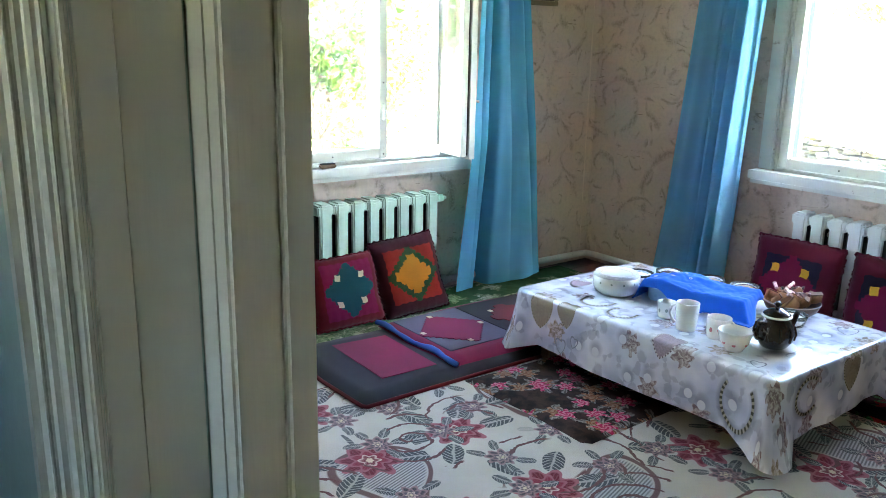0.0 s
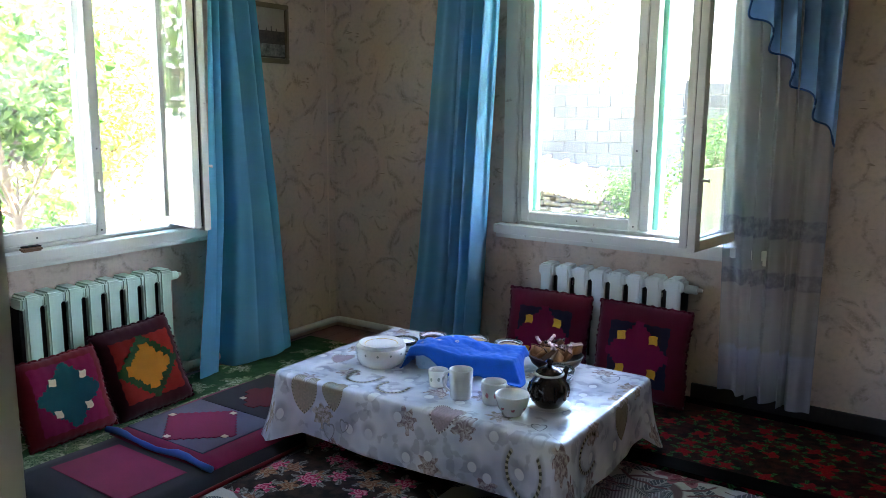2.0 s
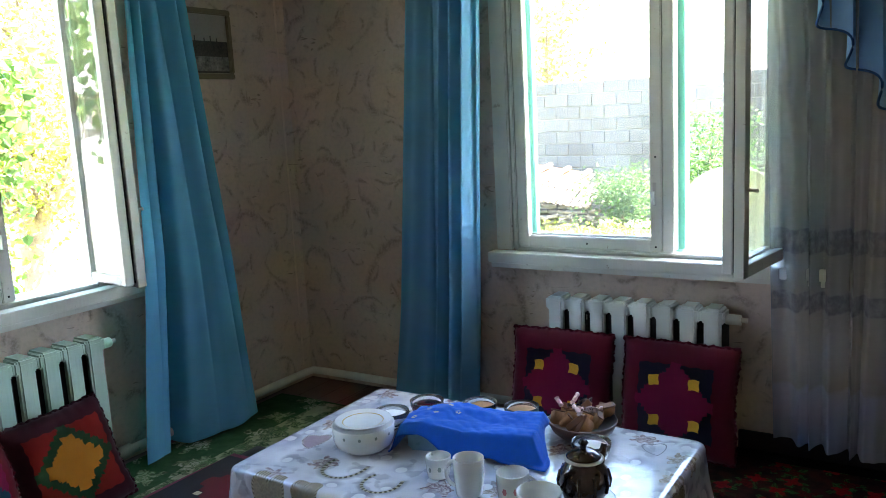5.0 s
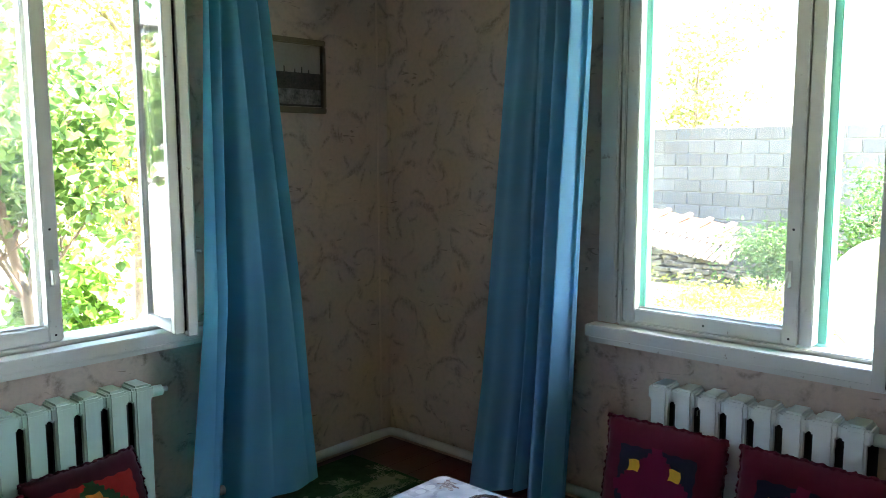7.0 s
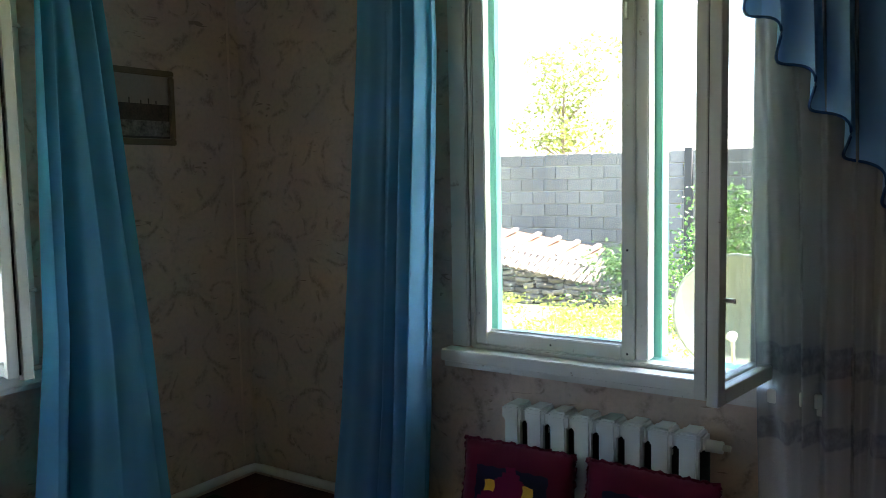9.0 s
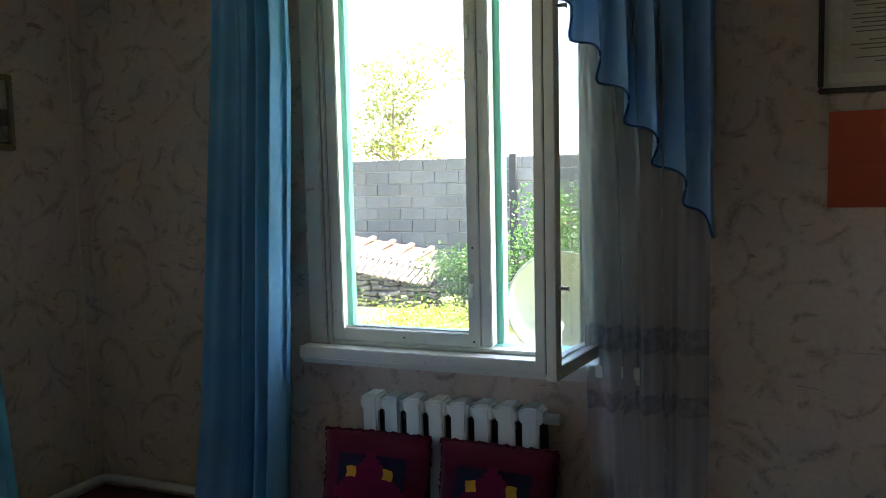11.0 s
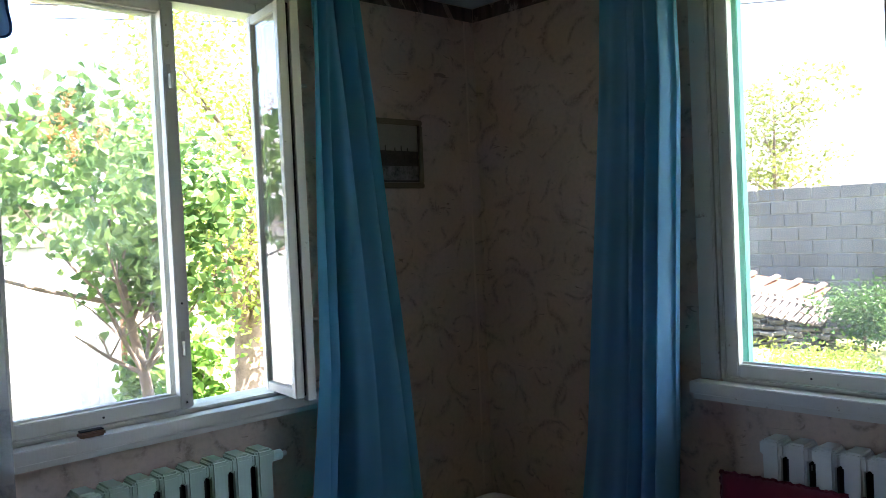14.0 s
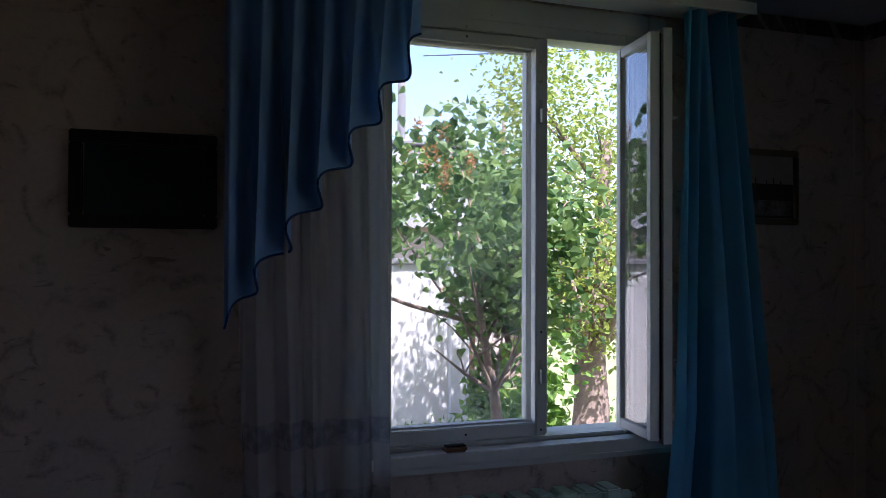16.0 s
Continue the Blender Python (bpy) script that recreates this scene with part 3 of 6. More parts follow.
wall("wall_hall", [(0, D0 - 0.066, HALL_Y, RY - 0.06, 0, RH), (D1 + 0.066, RX + T, HALL_Y, RY - 0.06, 0, RH), (D0 - 0.066, D1 + 0.066, HALL_Y, RY - 0.06, DH + 0.03, RH)],
     HALL_GREEN, "green painted hall wall")
# far hall wall is unseen; its small opening is added to light the jamb
wall("wall_hall_far", [(0, 3.25, RY - 2.2, RY - 2.0, GZ, RH), (3.62, RX + T, RY - 2.2, RY - 2.0, GZ, RH), (3.25, 3.62, RY - 2.2, RY - 2.0, GZ, 1.3), (3.25, 3.62, RY - 2.2, RY - 2.0, 1.72, RH), (RX, RX + T, RY - 2.0, RY, GZ, RH)], HALL_GREEN, "green painted hall wall")
tagged(slab("floor", (0, RX, RY - 2.0, 0, -0.2, 0.0), FLOOR, bevel=0), "dark red-brown painted floor boards", "floor", kind="structure")
tagged(slab("ceiling", (-T, RX + T, RY - 2.2, T, RH, RH + 0.15), CEIL, bevel=0), "greyish whitewashed ceiling", "ceiling", kind="structure")
# a low hipped roof with eaves above the ceiling
E_ = 0.35
pydata("roof", [(-T - E_, RY - 2.2 - E_, RH + 0.15), (RX + T + E_, RY - 2.2 - E_, RH + 0.15), (RX + T + E_, T + E_, RH + 0.15), (-T - E_, T + E_, RH + 0.15), (1.6, -2.9, RH + 1.5), (3.0, -2.9, RH + 1.5)],
       [(0, 1, 5, 4), (1, 2, 5), (2, 3, 4, 5), (3, 0, 4), (3, 2, 1, 0)], SLATE, smooth=False)
tagged(bpy.data.objects["roof"], "grey slate roof of the house", "roof", kind="structure")

SKIRT = simple("dark_brown_skirting", (0.014, 0.008, 0.006), 0.6, vary=0.3)
for nm, d in (("baseboard_north", (2.42, RX, -0.018, -0.0005, 0.0005, 0.085)),):
    tagged(slab(nm, d, SKIRT, bevel=0.003), "dark brown wooden skirting board", "baseboard", kind="structure")
bm = bmesh.new()
box(bm, 0.0, 0.1385, RY + 0.02, -0.02, 0.0, 0.004)
bmesh.ops.bevel(bm, geom=bm.edges[:], offset=0.0015, segments=1, affect="EDGES")
plank_me = bpy.data.meshes.new("plank")
bm.to_mesh(plank_me)
bm.free()
plank_me.materials.append(FLOOR)
for k in range(32):
    pl = new("plank", plank_me)
    pl.location = (0.02 + 0.14 * k, 0, 0.0003 + 0.0006 * (k % 3))
    pl.parent = bpy.data.objects["floor"]

tagged(slab("trim_seam", (0.0003, 0.0018, -0.075, -0.062, 0.09, 2.6), simple("pale_seam_paper", (0.70, 0.56, 0.46), 0.7, vary=0.2), bevel=0), "pale wallpaper seam strip near the corner", "wallpaper seam", kind="structure")
# wallpaper border under the ceiling
BORDER = flower_cloth("border_paper", (0.10, 0.075, 0.06), (0.20, 0.15, 0.12), [((0.32, 0.25, 0.2), (0.45, 0.38, 0.3))], (0.28, 0.22, 0.17), 16.0, 0.025)
for nm, d in (("trim_north", (0.006, RX, -0.004, -0.0005, 2.605, RH - 0.004)), ("trim_west", (0.0005, 0.004, RY, -0.006, 2.605, RH - 0.004))):
    tagged(slab(nm, d, BORDER, bevel=0), "dark brown patterned wallpaper border", "border", kind="structure")


# ---- windows: u runs to the right along the wall as seen from inside, v outwards ----
def frame_of(side):
    if side == "north":
        return lambda u, v, z: (u, v, z)
    return lambda u, v, z: (-v, u, z)


def ubox(side, u0, u1, v0, v1, z0, z1):
    a, b = frame_of(side)(u0, v0, z0), frame_of(side)(u1, v1, z1)
    return (min(a[0], b[0]), max(a[0], b[0]), min(a[1], b[1]), max(a[1], b[1]), z0, z1)


def window(side, name, c0, c1, g0, g1, o0, o1, length, er, glass, label):
    outer_mat = MINT if side == "north" else WHITE_PAINT
    win = empty(name, frame_of(side)((c0 + c1) / 2, 0, SILL))
    tagged(win, label, "window", kind="structure")

    def piece(nm, u0, u1, v0, v1, z0, z1, mat=WHITE_PAINT, bev=0.004, lab="", parent=None):
        ob = slab(nm, ubox(side, u0, u1, v0, v1, z0, z1), mat, None, lab, bev, segments=2)
        return place(ob, win)
    GB, GT = 0.897, 2.405
    # casing boards on the wall, with a raised inner bead
    for nm, u0, u1, z0, z1 in (("casing", c0, c0 + 0.085, SILL, HEAD + 0.09), ("casing", c1 - 0.085, c1, SILL, HEAD + 0.09), ("casing", c0 + 0.087, c1 - 0.087, HEAD - 0.005, HEAD + 0.09)):
        piece(nm, u0, u1, -0.024, -0.001, z0, z1)
    for u in (c0 + 0.060, c1 - 0.085):
        piece("casing_bead", u, u + 0.025, -0.034, -0.0245, SILL, HEAD + 0.05)
    # frame box through the wall, mint green outside the inner sashes
    j0, j1 = c0 + 0.09, c1 - 0.09
    for u0, u1, z0, z1 in ((j0, j0 + 0.03, SILL, HEAD), (j1 - 0.03, j1, SILL, HEAD), (j0 + 0.03, j1 - 0.03, HEAD - 0.03, HEAD), (j0 + 0.03, j1 - 0.03, SILL - 0.01, SILL + 0.012)):
        piece("frame_board", u0, u1, 0.06, 0.15, z0, z1, outer_mat, 0.003)
    for u0, u1, z0, z1 in ((j0, g0 - 0.060, SILL, HEAD), (o1 + 0.0, j1, SILL, HEAD), (g0 - 0.060, o1, GT + 0.049, HEAD), (g0 - 0.060, o1, SILL, GB - 0.059)):
        piece("inner_frame", u0, u1, -0.018, 0.06, z0, z1)
    # the standing post between the leaves
    mid = (g1 + 0.052 + o0) / 2
    piece("mullion", g1 + 0.052, o0, -0.012, 0.06, GB - 0.05, GT + 0.045)
    piece("mullion_outer", g1 + 0.045, o0 + 0.026, 0.062, 0.14, GB - 0.05, GT + 0.045, outer_mat)
    # shut leaf: four rails and its pane, with an outer leaf behind
    for v, mt, k in ((0.0, WHITE_PAINT, 0.0), (0.105, outer_mat, -0.008)):
        a, b_ = g0 - 0.053 + min(k, 0) * 0.5, g1 + 0.050 - min(k, 0) * 0.5
        piece("fixed_sash_stile", a, g0 + k, v - 0.022, v + 0.026, GB - 0.053, GT + 0.043, mt)
        piece("fixed_sash_stile", g1 - k, b_, v - 0.022, v + 0.026, GB - 0.053, GT + 0.043, mt)
        piece("fixed_sash_rail", g0 + k + 0.001, g1 - k - 0.001, v - 0.021, v + 0.026, GB - 0.053, GB + k, mt)
        piece("fixed_sash_rail", g0 + k + 0.001, g1 - k - 0.001, v - 0.021, v + 0.026, GT - k, GT + 0.043, mt)
        p = piece("pane", g0 - 0.004 + k, g1 + 0.004 - k, v + 0.004, v + 0.007, GB - 0.004 + k, GT + 0.004 - k, glass, 0.0, "dusty window pane")
        p.visible_shadow = False
    # putty line round the pane
    for z in (GB + 0.001, GT - 0.009):
        piece("putty", g0 + 0.001, g1 - 0.001, 0.008, 0.016, z, z + 0.008, WHITE_PAINT, 0.002)
    # catches and screws on the meeting stile
    for z in (1.10, 2.15):
        piece("catch_plate", g1 + 0.012, g1 + 0.028, -0.026, -0.0225, z - 0.05, z + 0.05, STEEL, 0.001)
        bm = bmesh.new()
        box(bm, -0.005, 0.005, -0.022, 0.0, -0.045, 0.012)
        ob = part("catch_lever", bm, WHITE_PAINT, None, "", 0.002)
        ob.matrix_world = Matrix.Translation(frame_of(side)(g1 + 0.02, -0.026, z)) @ (pose(0, 0, 0) if side == "north" else pose(0, 0, 0, 0, 0, 90))
        bpy.context.view_layer.update()
        ob.parent = win
        ob.matrix_parent_inverse = Matrix.Translation(-Vector(win.location))
    for u, z in ((g1 + 0.024, 1.26), (g1 + 0.024, GB - 0.03), ((g0 + g1) / 2, GB - 0.028), ((g0 + g1) / 2, GT + 0.022)):
        piece("screw", u - 0.004, u + 0.004, -0.0245, -0.0215, z - 0.004, z + 0.004, DARKGAP, 0.001)
    # window board
    piece("window_sill", c0 - 0.012, c1 + 0.05, -0.10, -0.0185, SILL - 0.052, SILL - 0.004, WHITE_PAINT, 0.003)
    piece("sill_apron", c0 - 0.002, c1 + 0.04, -0.088, -0.001, SILL - 0.078, SILL - 0.0525, WHITE_PAINT, 0.003)
    piece("sill_apron", c0 + 0.09, c1 - 0.09, -0.0005, 0.06, SILL - 0.059, SILL - 0.002, WHITE_PAINT, 0.0)
    piece("outer_sill", j0, j1, 0.15, T + 0.06, SILL - 0.06, SILL - 0.02, outer_mat, 0.004)
    piece("sill_fill", j0, j1, 0.061, 0.149, SILL - 0.059, SILL - 0.012, outer_mat, 0.0)
    # the open leaf: two coupled sashes on one hinge
    e_r = Vector((er[0], er[1], 0)).normalized()
    e_t = Vector((er[1], -er[0], 0)).normalized()     # towards the outer leaf
    leaf_mat_ = Matrix(((e_r.x, e_t.x, 0, o1 + 0.035), (e_r.y, e_t.y, 0, -0.025), (0, 0, 1, 0), (0, 0, 0, 1)))
    if side == "west":
        leaf_mat_ = Matrix(((0, -1, 0, 0), (1, 0, 0, 0), (0, 0, 1, 0), (0, 0, 0, 1))) @ leaf_mat_
    zb, zt, st = GB - 0.045, GT + 0.035, 0.048
    sash = slab("open_sash", (0.0, st, 0.0, 0.038, zb, zt), WHITE_PAINT, None, "open inward casement of two coupled leaves", 0.004, leaf_mat_, 2)
    place(sash, win)
    pieces = []
    for t0, inset in ((0.0, 0.0), (0.046, 0.012)):
        t1 = t0 + 0.038
        if t0:
            pieces.append(("sash_stile", (inset, st, t0, t1, zb + inset, zt - inset)))
        pieces += [("sash_stile", (length - st, length - inset, t0, t1, zb + inset, zt - inset)),
                   ("sash_rail", (st + 0.001, length - st - 0.001, t0 + 0.001, t1 - 0.001, zb + inset, zb + st)),
                   ("sash_rail", (st + 0.001, length - st - 0.001, t0 + 0.001, t1 - 0.001, zt - st, zt - inset))]
        pieces.append(("pane", (st - 0.004, length - st + 0.004, t0 + 0.022, t0 + 0.025, zb + st - 0.004, zt - st + 0.004)))
    # dark bar between the two leaves; its colour paints the shade of their gap
    pieces += [("leaf_gap_shade", (length - 0.03, length - 0.014, 0.0375, 0.0465, zb + 0.02, zt - 0.02))]
    for nm, dims in pieces:
        gl = nm == "pane"
        ob = slab(nm, dims, (GLASS_N if side == "north" else GLASS_S) if gl else (DARKGAP if nm == "leaf_gap_shade" else WHITE_PAINT), None, "", 0.0 if gl else 0.003, leaf_mat_)
        ob.parent = sash
        ob.matrix_parent_inverse = Matrix.Translation(-Vector(win.location)).inverted() @ Matrix.Translation(-Vector(win.location))
        if gl:
            ob.visible_shadow = False
    # a small lever handle on the inner face and hinges
    for z in (1.17, 2.1):
        ob = slab("handle", (length - 0.035, length - 0.022, -0.035, 0.0, z - 0.006, z + 0.006), STEEL, sash, "steel lever handle", 0.002, leaf_mat_)
        slab("handle_lever", (length - 0.036, length - 0.021, -0.036, -0.026, z - 0.008, z + 0.0), STEEL, ob, "", 0.002, leaf_mat_)
        slab("hinge", (-0.012, 0.004, -0.008, 0.010, z - 0.05, z + 0.05), WHITE_PAINT, sash, "", 0.003, leaf_mat_)
    return win


window("north", "window_1", N_C0, N_C1, 1.455, 2.045, 2.145, 2.575, 0.50, (-0.07, -0.49), GLASS_N,
       "white wooden window with one casement open inwards")
window("west", "window_2", W_C0, W_C1, -2.36, -1.757, -1.70, -1.335, 0.345, (-0.045, -0.30), GLASS_W,
       "white wooden window with dusty pane and one casement open inwards")


# ---- curtains ----
def lerp(a, b, t):
    return a + (b - a) * t


def along(stops, z):
    """Straight lines between (height, value) stops, top first."""
    for (z0, v0), (z1, v1) in zip(stops, stops[1:]):
        if z >= z1:
            return lerp(v0, v1, min(1, max(0, (z0 - z) / (z0 - z1))))
    return stops[-1][1]


def curtain(side, name, left, right, v0, z_top, hem, folds, amp, material, label, category="curtain", seed=1, nu=150, nv=36, bottom_amp=1.0, lobes=False):
    rng = random.Random(seed)
    ph = [rng.uniform(0, 6.28) for _ in range(4)]
    fr = frame_of(side)
    verts = []
    for j in range(nv):
        q = j / (nv - 1)
        for i in range(nu):
            s = i / (nu - 1)
            zb = hem(s)
            z = lerp(z_top, zb, q)
            u = lerp(along(left, z), along(right, z), s)
            a = amp * lerp(0.7, bottom_amp, q)
            arg = 6.283 * folds * (s + 0.06 * math.sin(5.1 * s + ph[0])) + ph[1] + 0.5 * q * math.sin(3 * s + ph[2])
            w = math.sin(arg + 0.55 * math.sin(arg)) * (0.75 + 0.35 * math.sin(4.3 * s + ph[3]))
            if lobes:
                w = (2.0 * abs(math.sin(0.5 * arg + 0.5 * math.sin(4.0 * s + ph[2]))) ** 0.75 - 1.0) * (0.75 + 0.4 * math.sin(9.0 * s + ph[0])) + 0.3 * math.sin(0.37 * arg + ph[3])
            v = v0 - a * w - 0.006 * math.sin(6.283 * (folds * 2.3 * s) + ph[3] + q * 2)
            u += 0.018 * q * math.sin(6.283 * folds * s * 0.5 + ph[2])
            verts.append(fr(u, v, z))
    ob = pydata(name, verts, sheet_faces(nu, nv), material)
    return tagged(ob, label, category)


c_n = curtain("north", "curtain", [(2.58, 0.965), (2.06, 0.947), (0.55, 0.847), (0.03, 0.78)], [(2.58, 1.315), (2.06, 1.323), (0.55, 1.262), (0.03, 1.237)],
              -0.17, 2.585, lambda s: 0.045 - 0.02 * math.sin(7 * s), 4.6, 0.105, BLUE, "long light blue curtain hanging in folds beside a window", seed=3, bottom_amp=1.2, lobes=True, nu=220)


def spread_curtain():
    """West curtain: gathered at the rail, a narrow lap by the window and one broad panel pulled to the corner."""
    fr = frame_of("west")
    left = [(2.58, -1.17), (2.06, -1.183), (0.92, -1.216), (0.03, -1.315)]
    right = [(2.58, -0.93), (2.06, -0.855), (0.9, -0.717), (0.03, -0.635)]
    nu, nv = 170, 40
    verts = []
    for j in range(nv):
        q = j / (nv - 1)
        for i in range(nu):
            s = i / (nu - 1)
            zb = 0.02 + 0.10 * max(0.0, s - 0.30) ** 1.1
            z = lerp(2.585, zb, q)
            # deep fold that closes upward, then flat panel with shallow pleats
            split_at = lerp(0.42, 0.30, q)
            d = (s - split_at) / lerp(0.06, 0.045, q)
            deep = math.exp(-d * d)
            pleat = (2.0 * abs(math.sin(3.1416 * (3.3 * s + 0.28 * math.sin(5 * s + 1.0) + 0.2))) ** 0.8 - 1.0) * lerp(1.0, 0.10, q ** 0.6) + 0.25 * math.sin(6.283 * 1.3 * s + 1.2)
            u = lerp(along(left, z), along(right, z), s + 0.035 * math.sin(6.283 * 2 * s) * (1 - q)) - 0.03 * deep * (1 if d < 0 else -1) * q
            v = -0.165 - 0.050 * pleat + lerp(0.0, 0.19, q ** 0.8) * deep - 0.035 * q * math.sin(math.pi * min(1.0, max(0.0, (s - 0.34) / 0.66)))
            v += 0.010 * q * noise.noise((s * 7, q * 4, 2.0))
            # the panel swings out into the room towards its hem
            swing = q ** 1.3 * max(0.0, s - 0.3) / 0.7
            v -= 0.13 * swing
            u -= 0.105 * swing
            verts.append(fr(u, min(-0.045, v), z))
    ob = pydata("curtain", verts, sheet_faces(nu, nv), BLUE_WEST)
    return tagged(ob, "long light blue curtain spread towards the corner", "curtain")


spread_curtain()


def jabot(side, u_in, u_out, z_top, z_in, z_out, v0, pleats, label):
    nu, nv = 220, 26
    fr = frame_of(side)
    verts = []
    for j in range(nv):
        q = j / (nv - 1)
        for i in range(nu):
            s = i / (nu - 1)
            g = 6.283 * pleats * s
            hem = lerp(z_in, z_out, s ** 0.92) + 0.016 * math.sin(g + 0.9)
            z = lerp(z_top, hem, q)
            over = 2.3 * q * min(1.0, 4 * (1 - s) + 0.15) / (6.283 * pleats)
            u = lerp(u_in, u_out, s + over * math.sin(g))
            v = v0 - 0.05 * lerp(0.7, 1.0, q) * math.cos(g - 2.0)
            verts.append(fr(u, v, z))
    ob = pydata("valance", verts, sheet_faces(nu, nv), BLUE_VALANCE)
    tagged(ob, label, "valance")
    hem_pts = verts[(nv - 1) * nu::2]
    tube("hem_edging", hem_pts, 0.005, BLUE_EDGE, ob, "dark blue hem edging", 6)
    return ob


jabot("north", 2.38, 3.02, 2.585, 2.36, 1.33, -0.20, 6.5, "pleated light blue valance with a stepped dark blue hem")
jabot("west", -2.30, -2.99, 2.585, 2.36, 1.33, -0.20, 6.5, "pleated light blue valance with a stepped dark blue hem")
t_n = curtain("north", "tulle_curtain", [(2.58, 2.45), (1.6, 2.54), (0.1, 2.60)], [(2.58, 3.0), (1.2, 2.995), (0.1, 2.985)], -0.125, 2.585, lambda s: 0.12 - 0.04 * s,
              4.8, 0.048, TULLE, "sheer white tulle curtain with grey lace bands", seed=5, nu=200)
t_w = curtain("west", "tulle_curtain", [(2.58, -2.95), (1.3, -2.93), (0.1, -2.90)], [(2.58, -2.45), (1.9, -2.41), (0.7, -2.385), (0.1, -2.38)], -0.125, 2.585, lambda s: 0.1,
              4.6, 0.048, TULLE, "sheer white tulle curtain with grey lace bands", seed=6, nu=200)
for side, a, b_ in (("north", 0.85, 3.10), ("west", -3.08, -0.85)):
    d = ubox(side, a, b_, -0.235, -0.05, 2.588, 2.606)
    rail = tagged(slab("curtain_rail", d, WHITE_PAINT, bevel=0.003), "white plastic curtain rail under the ceiling", "curtain rail")
    slab("fascia", ubox(side, a, b_, -0.247, -0.236, 2.575, 2.625), WHITE_PAINT, rail, "", 0.002)
    for u in (a + 0.1, (a + b_) / 2, b_ - 0.1):
        slab("bracket", ubox(side, u - 0.012, u + 0.012, -0.14, -0.001, 2.6065, RH - 0.001), WHITE_PAINT, rail, "", 0.002)


# ---- radiators and pipes ----
def radiator(side, u0, sections, label, coat):
    fr = frame_of(side)
    rad = tagged(empty("radiator", fr(u0, -0.085, 0)), label, "radiator")
    pitch = 0.1
    for k in range(sections):
        # a rounded fin from front to back with hubs that meet the next section
        bm = bmesh.new()
        u = u0 + pitch * k + 0.045
        box(bm, *ubox(side, u - 0.034, u + 0.034, -0.147, -0.112, 0.075, 0.640))
        bmesh.ops.bevel(bm, geom=[e for e in bm.edges if abs((e.verts[0].co - e.verts[1].co).normalized().dot(Vector((1, 0, 0)) if side == "north" else Vector((0, 1, 0)))) > 0.9], offset=0.014, segments=3, affect="EDGES")
        bmesh.ops.bevel(bm, geom=[e for e in bm.edges if len(e.link_faces) == 2 and e.calc_face_angle() > 0.9], offset=0.008, segments=2, affect="EDGES")
        for z, half, v0, v1, tall in ((0.604, 0.0495, -0.141, -0.05, 0.028), (0.112, 0.0495, -0.136, -0.05, 0.028), (0.610, 0.034, -0.145, -0.036, 0.031)):
            b2 = bmesh.new()
            box(b2, *ubox(side, u - half, u + half, v0, v1, z - tall, z + tall))
            bmesh.ops.bevel(b2, geom=b2.edges[:], offset=0.008, segments=2, affect="EDGES")
            me = bpy.data.meshes.new("hub")
            b2.to_mesh(me)
            b2.free()
            bm.from_mesh(me)
        sec = place(part("section", bm, coat, None, "", 0.0, 1, False), rad)
        # rear fin and web are coloured near-black to paint the slots' shade
        back = slab("rear_fin", ubox(side, u - 0.047, u + 0.047, -0.050, -0.036, 0.13, 0.585), SLOT_SHADE, None, "rear fin with the slot's shade in its colour", 0.003)
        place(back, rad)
        place(slab("web", ubox(side, u - 0.016, u + 0.016, -0.1115, -0.0505, 0.13, 0.585), SLOT_SHADE, None, "web with the slot's shade in its colour", 0.002), rad)
    a, b_ = fr(u0 + pitch * sections - 0.01, -0.09, 0.590), fr(u0 + pitch * sections + 0.05, -0.09, 0.590)
    place(tube("plug", [a, b_], 0.022, coat, None, "", 10), rad)
    a, b_ = fr(u0 + pitch * sections + 0.045, -0.09, 0.590), fr(u0 + pitch * sections + 0.075, -0.09, 0.590)
    place(tube("air_valve", [a, b_], 0.011, STEEL, None, "small brass air valve"), rad)
    for u in (u0 + 0.15, u0 + pitch * sections - 0.15):
        place(slab("bracket", ubox(side, u - 0.012, u + 0.012, -0.06, -0.0005, 0.52, 0.545), coat, None, "", 0.002), rad)
        place(slab("foot", ubox(side, u - 0.02, u + 0.02, -0.12, -0.06, 0.0005, 0.08), coat, None, "", 0.004), rad)
    return rad


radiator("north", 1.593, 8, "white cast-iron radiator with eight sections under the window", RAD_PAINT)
radiator("west", -2.215, 8, "pale cast-iron radiator with eight sections under the window, green light tinted into its paint", RAD_GREENLIT)
pipe = tube("heating_pipe", [(1.60, -0.055, 0.065), (0.30, -0.045, 0.06), (0.10, -0.045, 0.06), (0.055, -0.055, 0.06), (0.045, -0.10, 0.06), (0.045, -0.30, 0.06), (0.055, -1.42, 0.065)],
            0.021, WHITE_PAINT, None, "", 12)
tagged(pipe, "white painted heating pipe along the skirting", "pipe")
tube("coupling", [(0.054, -1.30, 0.065), (0.054, -1.36, 0.065)], 0.03, WHITE_PAINT, pipe)
tube("pipe_west", [(0.045, -2.2, 0.065), (0.045, RY + 0.05, 0.065)], 0.021, WHITE_PAINT, pipe)


